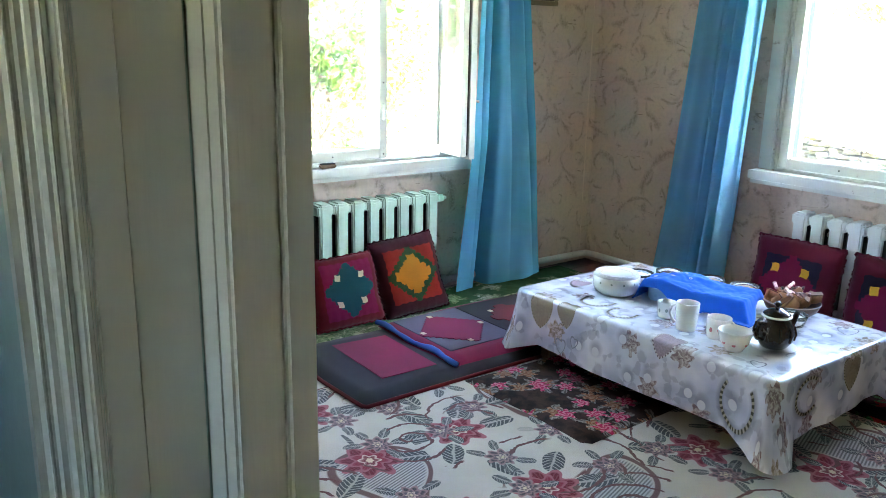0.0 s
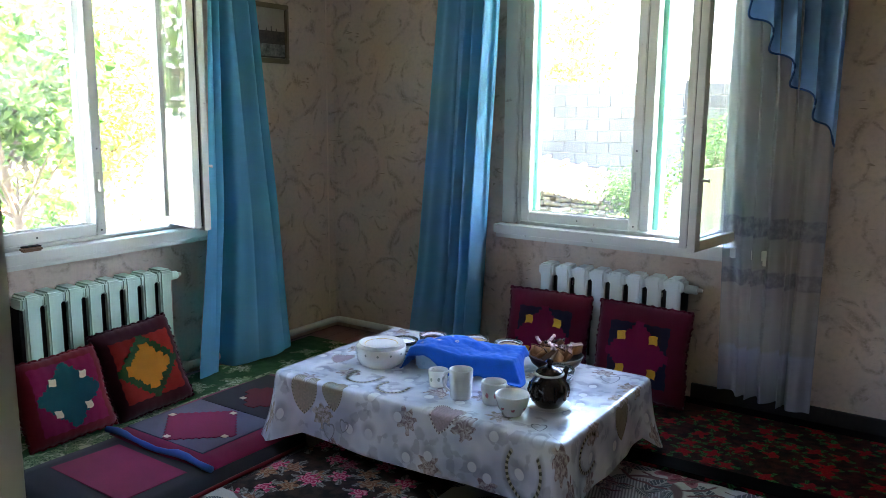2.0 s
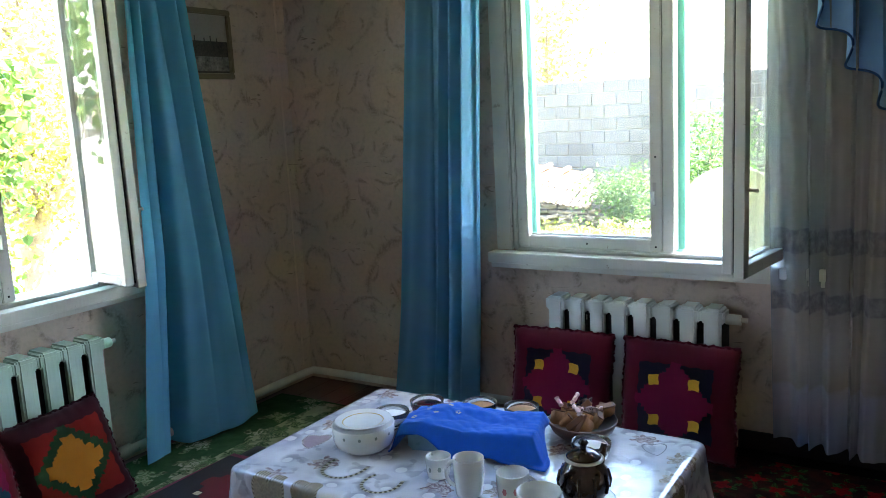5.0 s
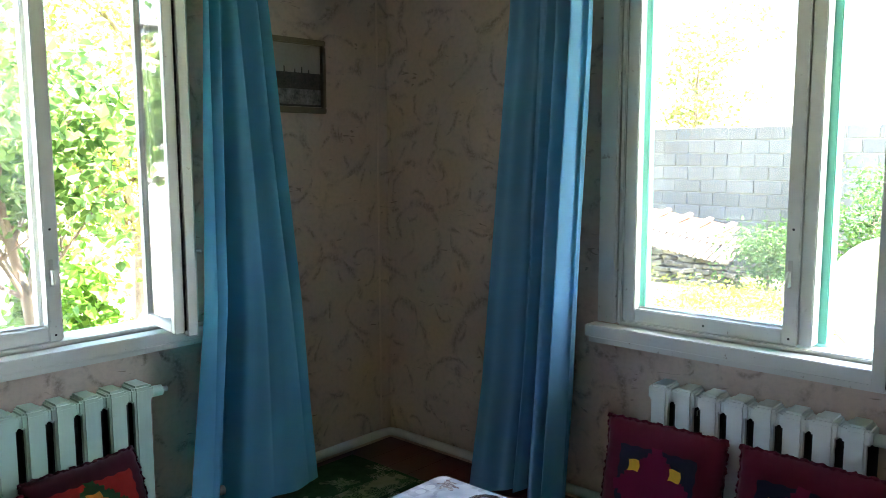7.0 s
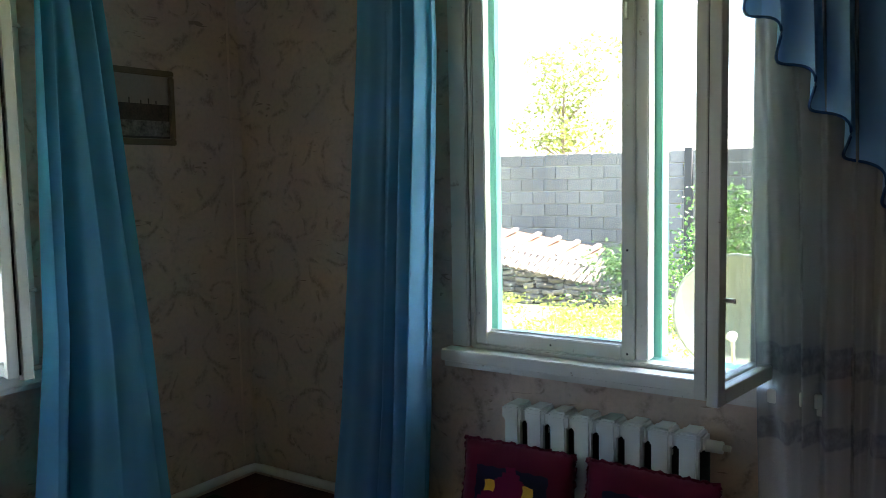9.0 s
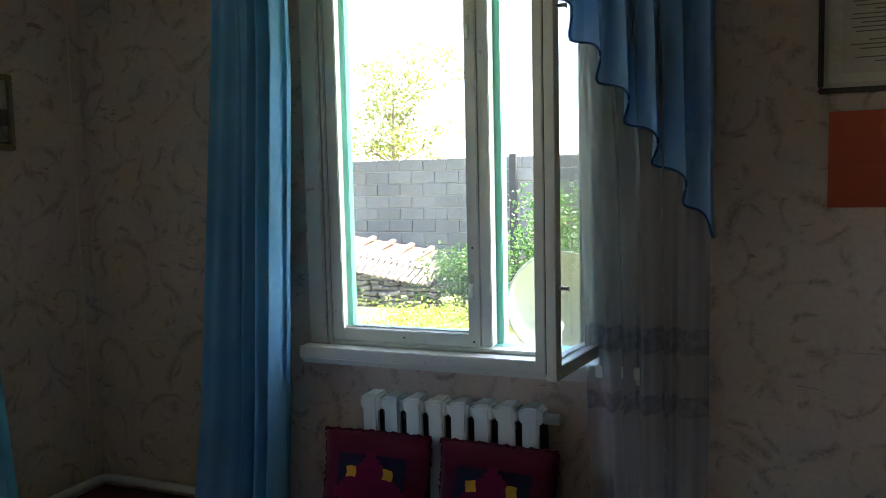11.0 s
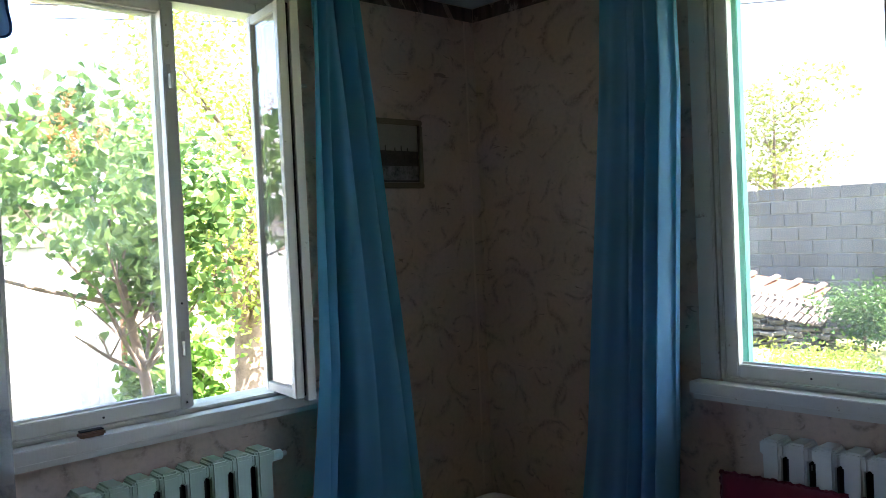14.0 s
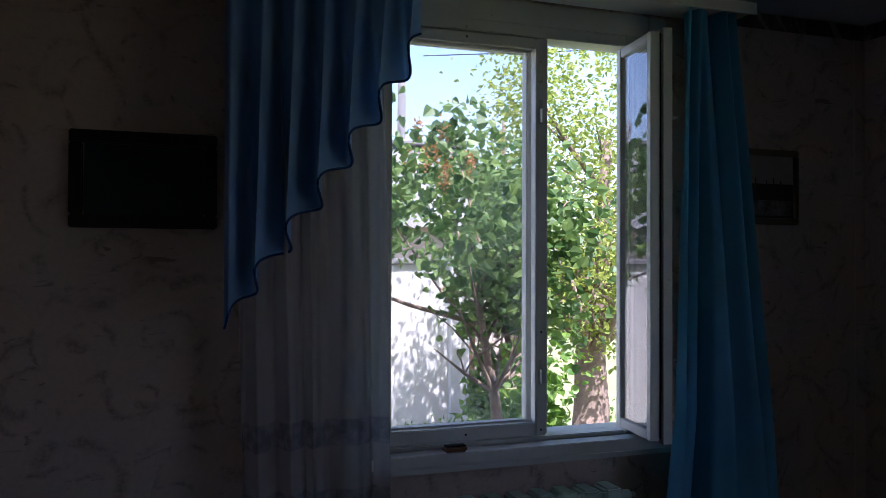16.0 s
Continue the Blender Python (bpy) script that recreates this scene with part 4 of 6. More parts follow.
# ---- doorway: jamb with a rebate and casings ----
door = tagged(empty("door_1", (D0, HALL_Y, 0)), "open doorway with cream painted wooden frame", "door frame", kind="structure")
for s, xj in ((1, D0), (-1, D1)):
    def jx(a, b_):
        return (xj + min(s * a, s * b_), xj + max(s * a, s * b_))
    for nm, (x0, x1), y0, y1, bv in (("jamb", jx(-0.03, 0.003), RY - 0.0165, RY + 0.014, 0.004),
                                     ("door_stop", jx(-0.0295, 0.0), RY - 0.0645, RY - 0.017, 0.004),
                                     ("rebate_face", jx(-0.0655, -0.030), RY - 0.0645, RY - 0.0605, 0.0),
                                     ("jamb_hall", jx(-0.0655, -0.062), RY - 0.122, RY - 0.068, 0.0),
                                     ("casing_room", jx(-0.125, -0.031), RY + 0.0005, RY + 0.020, 0.004),
                                     ("casing_hall", jx(-0.24, -0.0598), HALL_Y - 0.010, HALL_Y - 0.0005, 0.003),
                                     ("casing_edge", jx(-0.0657, -0.0598), HALL_Y, HALL_Y + 0.0315, 0.002),
                                     ("casing_round", jx(-0.112, -0.078), HALL_Y - 0.022, HALL_Y - 0.0105, 0.0055), ("casing_round", jx(-0.150, -0.116), HALL_Y - 0.026, HALL_Y - 0.0105, 0.0075),
                                     ("casing_round", jx(-0.24, -0.195), HALL_Y - 0.034, HALL_Y - 0.0105, 0.011)):
        place(slab(nm, (x0, x1, y0, y1, 0.0, DH), DOOR_PAINT, None, "", bv, segments=3), door)
place(slab("head", (D0 + 0.001, D1 - 0.001, RY - 0.105, RY + 0.012, DH - 0.002, DH + 0.03), DOOR_PAINT, None, "", 0.003), door)
place(slab("casing_head", (D0 - 0.13, D1 + 0.13, RY + 0.0005, RY + 0.02, DH + 0.001, DH + 0.1), DOOR_PAINT, None, "", 0.003), door)
place(slab("threshold", (D0, D1, HALL_Y, RY + 0.01, 0.0005, 0.02), FLOOR, None, "", 0.004), door)
tagged(slab("baseboard", (0, D0 - 0.242, HALL_Y - 0.02, HALL_Y - 0.0005, 0.0005, 0.14), RUST, bevel=0.004), "brown painted hall baseboard", "baseboard", kind="structure")


# ---- low table with its cloth ----
TX0, TX1, TY0, TY1, TZ = 1.135, 2.488, -1.700, -0.835, 0.362
WOOD = simple("brown_table_wood", (0.20, 0.10, 0.05), 0.5, vary=0.3)
table = tagged(empty("low_table", ((TX0 + TX1) / 2, (TY0 + TY1) / 2, 0)), "low wooden dining table under a patterned cloth", "table")
place(slab("tabletop", (TX0 + 0.01, TX1 - 0.01, TY0 + 0.01, TY1 - 0.01, TZ - 0.03, TZ - 0.006), WOOD, None, "", 0.004), table)
for x in (TX0 + 0.12, TX1 - 0.12):
    for y in (TY0 + 0.12, TY1 - 0.12):
        place(slab("leg", (x - 0.03, x + 0.03, y - 0.03, y + 0.03, 0.012, TZ - 0.03), WOOD, None, "", 0.006), table)


def tablecloth():
    """The flat top and a wavy skirt that hangs in points at the corners."""
    cx, cy, hx, hy = (TX0 + TX1) / 2, (TY0 + TY1) / 2, (TX1 - TX0) / 2, (TY1 - TY0) / 2
    ring, corner = [], 0.035
    segs = 46
    for k, (sx, sy) in enumerate(((1, -1), (1, 1), (-1, 1), (-1, -1))):
        for i in range(7):
            a = math.radians(-90 + 90 * k + 90 * i / 6)
            ring.append((sx * (hx - corner) + corner * math.cos(a), sy * (hy - corner) + corner * math.sin(a), math.cos(a), math.sin(a), 0.9 + 0.25 * math.sin(math.pi * i / 6), 1.0))
        nx, ny = ((1, 1), (-1, 1), (-1, -1), (1, -1))[k]
        p, q = ((1, -1), (1, 1), (-1, 1), (-1, -1))[k], ((1, 1), (-1, 1), (-1, -1), (1, -1))[k]
        a = math.radians(90 * k)
        n = (math.cos(a), math.sin(a))
        A = (p[0] * (hx - corner) + corner * n[0], p[1] * (hy - corner) + corner * n[1])
        B = (q[0] * (hx - corner) + corner * n[0], q[1] * (hy - corner) + corner * n[1])
        for i in range(1, segs):
            t = i / segs
            ring.append((lerp(A[0], B[0], t), lerp(A[1], B[1], t), n[0], n[1], max(0.0, 1 - min(t, 1 - t) * 9) * 0.9, 0.0))
    n = len(ring)
    verts = []
    levels = [(-0.55, 0), (-0.25, 0), (-0.028, 0), (-0.010, 0.0), (0.0, 0.004), (0.006, 0.014)] + [(0.008, d) for d in (0.04, 0.08, 0.12, 0.16, 0.20, 0.235)]
    for out, depth in levels:
        for i, (x, y, nx, ny, cor, _) in enumerate(ring):
            if depth == 0:
                f = 1 + out
                verts.append((cx + x * f if out < -0.1 else cx + x + nx * out, cy + y * f if out < -0.1 else cy + y + ny * out, TZ))
                continue
            g = depth / 0.235
            wave = 0.007 * g * math.sin(i * 0.21 + 1.7 * math.sin(i * 0.043)) + 0.003 * g * math.sin(i * 0.57)
            push = out + wave + 0.010 * g + 0.052 * cor * g * g
            dz = depth * (1 + 0.28 * cor + 0.04 * math.sin(i * 0.11))
            verts.append((cx + x + nx * push, cy + y + ny * push, TZ - dz))
    faces = [tuple(reversed(f)) for f in sheet_faces(n, len(levels), True)] + [tuple(range(n))]
    flat = []
    for out, depth in levels:
        for x, y, nx, ny, cor, _ in ring:
            f = 1 + out if out < -0.1 else 1.0
            flat.append((cx + x * f + nx * depth, cy + y * f + ny * depth))
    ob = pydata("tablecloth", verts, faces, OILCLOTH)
    uv = ob.data.uv_layers.new(name="unfolded")
    for loop in ob.data.loops:
        uv.data[loop.index].uv = flat[loop.vertex_index]
    return tagged(ob, "white and lilac floral oilcloth tablecloth hanging over the table edge", "tablecloth")


tablecloth()

# ---- rugs and mats ----
GREEN_RUG = flower_cloth("green_rug_pile", (0.030, 0.085, 0.035), (0.045, 0.11, 0.05), [((0.30, 0.36, 0.24), (0.12, 0.2, 0.10)), ((0.42, 0.44, 0.34), (0.1, 0.16, 0.08))], (0.30, 0.36, 0.22), 4.2, 0.070, 6, wob=0.09)
DARK_FLOWER = flower_cloth("dark_floral_velour", (0.018, 0.014, 0.014), (0.05, 0.03, 0.025), [((0.20, 0.085, 0.045), (0.32, 0.20, 0.13)), ((0.40, 0.025, 0.09), (0.60, 0.22, 0.28))], (0.40, 0.38, 0.34), 6.6, 0.056, 6, extra=0.55, wob=0.05)
RED_FLOWER = flower_cloth("red_floral_rug_pile", (0.010, 0.004, 0.004), (0.035, 0.010, 0.008), [((0.09, 0.006, 0.006), (0.04, 0.003, 0.003)), ((0.25, 0.006, 0.010), (0.17, 0.004, 0.007))], (0.035, 0.14, 0.04), 6.8, 0.046, 4, off=5.0, extra=0.7, wob=0.05)
MAGENTA = fabric("magenta_cotton", (0.145, 0.005, 0.036), 0.0, vary=0.3)
CRIMSON = fabric("crimson_cotton", (0.105, 0.006, 0.010), 0.0, vary=0.3)
CHARCOAL = fabric("charcoal_cotton", (0.015, 0.015, 0.019), 0.0, vary=0.4)
GREYC = fabric("grey_cotton", (0.075, 0.075, 0.105), 0.0, vary=0.3)
ROYAL = fabric("royal_blue_cotton", (0.025, 0.08, 0.30), 0.0, vary=0.3)
DARKWINE = fabric("dark_wine_cotton", (0.038, 0.005, 0.010), 0.0, vary=0.35)
WINE = fabric("wine_red_cotton", (0.085, 0.005, 0.018), 0.0, vary=0.3)
NAVY = fabric("navy_cotton", (0.014, 0.012, 0.028), 0.0, vary=0.3)
YELLOW = fabric("yellow_cotton", (0.62, 0.33, 0.03), 0.0, vary=0.25)
CREAMC = fabric("cream_cotton", (0.50, 0.42, 0.26), 0.0, vary=0.2)
TEAL = fabric("teal_cotton", (0.006, 0.055, 0.062), 0.0, vary=0.3)
GREENC = fabric("green_cotton", (0.016, 0.05, 0.018), 0.0, vary=0.3)
REDC = fabric("red_cotton", (0.22, 0.014, 0.010), 0.0, vary=0.3)
ORANGE = fabric("ochre_cotton", (0.42, 0.16, 0.015), 0.0, vary=0.3)


def flat_rug(name, x0, x1, y0, y1, z0, h, material, label, seed=0, ripple=0.006, trim=None, cat="rug"):
    """A soft flat piece with a rounded, slightly uneven edge."""
    rng = random.Random(seed)
    ph = [rng.uniform(0, 6.28) for _ in range(6)]
    nx, ny = max(8, int((x1 - x0) / 0.04)), max(8, int((y1 - y0) / 0.04))
    verts = []
    for j in range(ny):
        for i in range(nx):
            s, t = i / (nx - 1), j / (ny - 1)
            x, y = lerp(x0, x1, s), lerp(y0, y1, t)
            x += ripple * math.sin(5 * t + ph[0]) * (1 if s > 0.5 else -1)
            y += ripple * math.sin(6 * s + ph[1]) * (1 if t > 0.5 else -1)
            e = min(s, 1 - s) * (x1 - x0), min(t, 1 - t) * (y1 - y0)
            r = min(1.0, min(e) / max(0.012, h * 0.8))
            z = z0 + h * math.sqrt(max(0.0, 1 - (1 - r) ** 2)) * (1 + 0.10 * math.sin(9 * x + ph[2]) * math.sin(8 * y + ph[3])) + 0.0008
            verts.append((x, y, z))
    n = len(verts)
    verts += [(x, y, z0 + 0.0004) for x, y, z in verts]
    top = sheet_faces(nx, ny)
    faces = top + [tuple(q + n for q in reversed(f)) for f in top]
    ob = pydata(name, verts, faces, material)
    return tagged(ob, label, cat)


def patch(name, pts, z, material, parent, label="", h=0.004):
    """A sewn-on patch with some thickness."""
    bm = bmesh.new()
    lo = [bm.verts.new((x, y, z)) for x, y in pts]
    hi = [bm.verts.new((x, y, z + h)) for x, y in pts]
    n = len(pts)
    bm.faces.new(hi)
    for i in range(n):
        bm.faces.new((lo[i], lo[(i + 1) % n], hi[(i + 1) % n], hi[i]))
    return part(name, bm, material, parent, label)


def star(cx, cy, r, steps=3, sx=1.0, sy=1.0):
    """A stepped diamond outline, as in patchwork."""
    pts = []
    for k in range(4):
        for i in range(steps):
            a, b_ = r * (1 - i / steps), r * i / steps
            c, d = r * (1 - (i + 1) / steps), b_
            for px, py in ((a, b_), (a - r / steps * 0.15, b_ + r / steps * 0.85)):
                x, y = px, py
                for _ in range(k):
                    x, y = -y, x
                pts.append((cx + x * sx, cy + y * sy))
    return pts


carpet = flat_rug("carpet", 0.46, RX - 0.25, RY + 0.05, -0.62, 0.0055, 0.008, CARPET, "cream carpet with burgundy flowers and grey scrolls", 1, 0.003, cat="carpet")
green = flat_rug("green_rug", 0.055, 0.62, -3.3, -0.325, 0.008, 0.007, GREEN_RUG, "green runner rug with pale leaf scrolls along the wall", 2, 0.003)
GREEN_BORDER = flower_cloth("green_rug_border", (0.27, 0.30, 0.19), (0.33, 0.35, 0.24), [((0.03, 0.10, 0.04), (0.12, 0.2, 0.09)), ((0.02, 0.06, 0.025), (0.20, 0.26, 0.14))], (0.025, 0.09, 0.035), 11.0, 0.042, 5, wob=0.06)
patch("scroll_border", [(0.385, -3.25), (0.545, -3.25), (0.545, -0.36), (0.385, -0.36)], 0.0150, GREEN_BORDER, green, "pale border with green scrolls", 0.002)
red = flat_rug("red_rug", 1.20, 3.75, -0.965, -0.07, 0.008, 0.022, RED_FLOWER, "dark rug with red flowers along the window wall", 3, 0.004)
BLACK_PILE = simple("black_rug_border", (0.006, 0.004, 0.004), 1.0, vary=0.5, fine=200.0)
BLACK_PILE.node_tree.nodes["Principled BSDF"].inputs["Specular IOR Level"].default_value = 0.05
for y0, y1 in ((-0.955, -0.845), (-0.165, -0.080)):
    patch("border", [(1.215, y0), (3.735, y0), (3.735, y1), (1.215, y1)], 0.0325, BLACK_PILE, red, "plain black border", 0.0015)
dark_mat = flat_rug("floral_mat", 1.235, 1.98, -2.09, -1.05, 0.008, 0.022, DARK_FLOWER, "black velour seat mat with pink and orange flowers", 4, 0.008, cat="seat mat")
mattress = flat_rug("seat_mattress", 0.50, 1.225, -2.615, -0.95, 0.014, 0.036, CHARCOAL, "charcoal patchwork seat mattress with magenta squares", 5, 0.006, cat="mattress")
patch("patch", [(0.615, -2.41), (1.08, -2.42), (1.09, -2.13), (0.64, -2.12)], 0.0505, MAGENTA, mattress, "magenta patch")
patch("patch", [(0.63, -1.9), (1.08, -1.9), (1.08, -1.5), (0.63, -1.5)], 0.0505, MAGENTA, mattress, "magenta patch")
edge_pts = [(0.505, -2.605, 0.022), (0.9, -2.618, 0.022), (1.21, -2.605, 0.022), (1.232, -2.59, 0.022), (1.226, -2.0, 0.022), (1.232, -1.4, 0.022), (1.225, -0.96, 0.022)]
tube("piping", edge_pts, 0.009, CRIMSON, mattress, "crimson piping", 8)
quilt = flat_rug("folded_quilt", 0.50, 1.165, -2.085, -1.10, 0.052, 0.026, MAGENTA, "folded patchwork quilt with a blue edge and stars", 6, 0.006, cat="quilt")
slope = [(0.56, -2.02), (1.05, -2.02), (1.05, -1.62), (0.56, -1.62)]
patch("patch", slope, 0.0795, GREYC, quilt, "grey patch")
patch("star", star(0.815, -1.83, 0.21, 9, 1.0, 0.92), 0.0838, MAGENTA, quilt, "magenta stepped star", 0.003)
patch("patch", [(0.56, -1.615), (1.05, -1.615), (1.05, -1.18), (0.56, -1.18)], 0.0795, CHARCOAL, quilt, "charcoal patch")
patch("star", star(0.815, -1.40, 0.16, 4), 0.0838, CRIMSON, quilt, "crimson stepped star", 0.003)
for x, y in ((0.62, -1.83), (1.0, -1.86), (0.80, -2.0), (0.83, -1.66), (0.72, -1.5)):
    patch("tuft", [(x - 0.014, y - 0.012), (x + 0.014, y - 0.012), (x + 0.014, y + 0.012), (x - 0.014, y + 0.012)], 0.087, CREAMC, quilt, "white tuft", 0.002)
tube("blue_border", [(0.49 + 0.0575 * k, -2.075 + 0.012 * math.sin(0.9 * k), 0.071 + 0.003 * math.sin(1.7 * k)) for k in range(13)], [0.013 + 0.004 * math.sin(1.3 * k) * math.sin(0.6 * k) for k in range(13)], ROYAL, quilt, "royal blue rolled edge", 12)


# ---- cushions: a plump square with patchwork on its face ----
def cushion(name, m, w, h, thick, body_mat, label, designs, seed=0):
    rng = random.Random(seed)
    n = 26
    ph = [rng.uniform(0, 6.28) for _ in range(4)]

    def depth(s, t):
        a = max(0.0, (1 - abs(2 * s - 1) ** 4.0) * (1 - abs(2 * t - 1) ** 4.0)) ** 0.5
        return thick / 2 * a + 0.004

    def edge(s, t):
        px = (s - 0.5) * w * (1 - 0.03 * math.sin(math.pi * t)) + 0.004 * math.sin(9 * t + ph[0]) + 0.0025 * math.sin(61 * t + ph[2])
        pz = t * h + (0.5 - t) * 0.02 * h * math.sin(math.pi * s) + 0.004 * math.sin(5 * s + ph[1]) + 0.0025 * math.sin(57 * s + ph[3])
        return px, pz
    verts = []
    for sgn in (-1, 1):
        for j in range(n):
            for i in range(n):
                s, t = i / (n - 1), j / (n - 1)
                px, pz = edge(s, t)
                verts.append((px, sgn * (depth(s, t) + (0.003 * math.sin(14 * s + ph[2]) * math.sin(12 * t + ph[3]) if 0.1 < s < 0.9 and 0.1 < t < 0.9 else 0)), pz))
    f = sheet_faces(n, n)
    faces = f + [tuple(q + n * n for q in reversed(g)) for g in f]
    rim = [i for i in range(n)] + [j * n + n - 1 for j in range(1, n)] + [(n - 1) * n + i for i in range(n - 2, -1, -1)] + [j * n for j in range(n - 2, 0, -1)]
    for a, b_ in zip(rim, rim[1:] + rim[:1]):
        faces.append((b_, a, a + n * n, b_ + n * n))
    ob = pydata(name, verts, faces, body_mat)
    ob.matrix_world = m
    tagged(ob, label, "cushion")
    # seam cord
    pts = [edge(i / 60, 0) for i in range(60)] + [edge(1, i / 60) for i in range(60)] + [edge(1 - i / 60, 1) for i in range(60)] + [edge(0, 1 - i / 60) for i in range(61)]
    tube("piping", [(x, 0.004 * math.sin(1.9 * k), z) for k, (x, z) in enumerate(pts)], [0.007 + 0.003 * math.sin(2.3 * k) * math.sin(0.7 * k) for k in range(len(pts))], body_mat, ob, "", 6)
    # patches follow the plump face
    for layer, (nm, mat_, pts2, lab) in enumerate(designs):
        # small square stitches inside the outline
        xs, zs = [p[0] for p in pts2], [p[1] for p in pts2]
        x0, z0 = min(xs), min(zs)
        nx, nz = max(2, round((max(xs) - x0) / 0.0085)), max(2, round((max(zs) - z0) / 0.0085))
        sx, sz = (max(xs) - x0) / nx, (max(zs) - z0) / nz
        grid, quads, spots = {}, [], []
        for gi in range(nx):
            for gj in range(nz):
                mx_, mz_ = x0 + (gi + 0.5) * sx, z0 + (gj + 0.5) * sz
                inside = False
                for (ax_, az_), (bx_, bz_) in zip(pts2, pts2[1:] + pts2[:1]):
                    if (az_ > mz_) != (bz_ > mz_) and mx_ < (bx_ - ax_) * (mz_ - az_) / (bz_ - az_) + ax_:
                        inside = not inside
                if not inside:
                    continue
                quad = []
                for di, dj in ((0, 0), (1, 0), (1, 1), (0, 1)):
                    key = (gi + di, gj + dj)
                    if key not in grid:
                        gx, gz = x0 + key[0] * sx, z0 + key[1] * sz
                        px, pz = edge(gx / w + 0.5, gz / h)
                        grid[key] = len(spots)
                        spots.append((px, -(depth(gx / w + 0.5, gz / h) + 0.0075 + 0.0028 * layer), pz))
                    quad.append(grid[key])
                quads.append(tuple(quad))
        pydata(nm, spots, quads, mat_, ob, lab)
    return ob


def rect(x0, x1, z0, z1):
    return [(x0, z0), (x1, z0), (x1, z1), (x0, z1)]


def red_design(w, h):
    cz = h * 0.5
    return [("field", NAVY, rect(-0.155, 0.155, cz - 0.155, cz + 0.155), "navy square"),
            ("star", MAGENTA, star(0, cz, 0.165, 8), "magenta stepped star")] + \
           [("corner", YELLOW, rect(sx * 0.085 - 0.022, sx * 0.085 + 0.022, cz + sz * 0.085 - 0.022, cz + sz * 0.085 + 0.022), "yellow square") for sx in (-1, 1) for sz in (-1, 1)]


def teal_design(w, h):
    cz = h * 0.5
    return [("field", MAGENTA, rect(-0.15, 0.15, cz - 0.15, cz + 0.15), "crimson square"), ("star", TEAL, star(0, cz, 0.145, 6), "teal stepped star")] + \
           [("corner", CREAMC, rect(sx * 0.07 - 0.016, sx * 0.07 + 0.016, cz + sz * 0.07 - 0.016, cz + sz * 0.07 + 0.016), "cream square") for sx in (-1, 1) for sz in (-1, 1)]


def ochre_design(w, h):
    cz = h * 0.5
    return [("field", REDC, rect(-0.15, 0.15, cz - 0.15, cz + 0.15), "red square"), ("star", GREENC, star(0, cz, 0.155, 7), "green stepped star"), ("star", ORANGE, star(0, cz, 0.11, 4), "ochre star")] + \
           [("corner", REDC, rect(sx * 0.105 - 0.018, sx * 0.105 + 0.018, cz + sz * 0.105 - 0.018, cz + sz * 0.105 + 0.018), "red square") for sx in (-1, 1) for sz in (-1, 1)]


cushion("cushion", pose(1.700, -0.275, 0.035, -9, 0, 1), 0.475, 0.475, 0.10, WINE, "wine red patchwork cushion with a magenta star, leaning on the radiator", red_design(0.47, 0.465), 1)
cushion("cushion", pose(2.225, -0.280, 0.035, -9, 0, 0), 0.475, 0.475, 0.10, WINE, "wine red patchwork cushion with a magenta star, leaning on the radiator", red_design(0.47, 0.465), 2)
cushion("cushion", pose(0.375, -2.155, 0.03, -24, 0, 88), 0.40, 0.375, 0.11, CRIMSON, "crimson patchwork cushion with a teal star, leaning on the radiator", teal_design(0.4, 0.375), 3)
cushion("cushion", pose(0.385, -1.735, 0.03, -20, -7, 84), 0.39, 0.43, 0.11, DARKWINE, "red and green patchwork cushion with an ochre star", ochre_design(0.39, 0.43), 4)
cushion("cushion", pose(3.60, -0.30, 0.035, -14, 0, 0), 0.45, 0.40, 0.12, GREENC, "dark green cushion leaning on the wall", [], 5)
cushion("cushion", pose(0.30, -3.62, 0.20, -12, 32, 90), 0.48, 0.55, 0.12, CHARCOAL, "dark cushion propped on a folded blanket by the wall", [], 6)
flat_rug("folded_blanket", 0.06, 0.55, -3.84, -3.30, 0.017, 0.19, CHARCOAL, "dark folded blanket on the green rug", 9, 0.01, cat="blanket")


# ---- things on the table ----
CHINA = simple("white_china", (0.80, 0.80, 0.78), 0.18, vary=0.04, coat=0.3, bmp=0.0)
GILT = simple("gilt_line", (0.55, 0.38, 0.12), 0.3, 0.8, 0.2)
ROSEP = simple("pink_print", (0.50, 0.16, 0.20), 0.3, vary=0.4)
GREYP = simple("grey_print", (0.28, 0.32, 0.30), 0.3, vary=0.4)
GLASSW = clear_glass()
JAM = simple("dark_red_jam", (0.10, 0.006, 0.012), 0.15, vary=0.5, fine=80.0)
SUGAR = simple("white_sugar", (0.85, 0.84, 0.82), 0.9, vary=0.1, fine=300.0, bmp=0.6)
NUTS = simple("dried_fruit", (0.34, 0.17, 0.06), 0.6, vary=0.4, fine=90.0, bmp=0.5, island=0.6)
BREAD = simple("brown_bread", (0.42, 0.20, 0.085), 0.85, vary=0.35, fine=70.0, bmp=0.6)
CRUST = simple("dark_crust", (0.19, 0.075, 0.03), 0.7, vary=0.35)
FOIL = simple("candy_wrapper", (0.66, 0.44, 0.42), 0.25, 0.15, 0.9, fine=60.0, bmp=0.6, island=0.6)
BRONZE = simple("dark_glazed_clay", (0.055, 0.032, 0.022), 0.22, 0.25, 0.5, coat=0.5, fine=120.0, bmp=0.5)
TOWEL = fabric("blue_terry", (0.012, 0.12, 0.56), 0.0, vary=0.3, weave=700.0)
PALEBLUE = simple("pale_blue_plastic", (0.26, 0.45, 0.62), 0.3, vary=0.1)
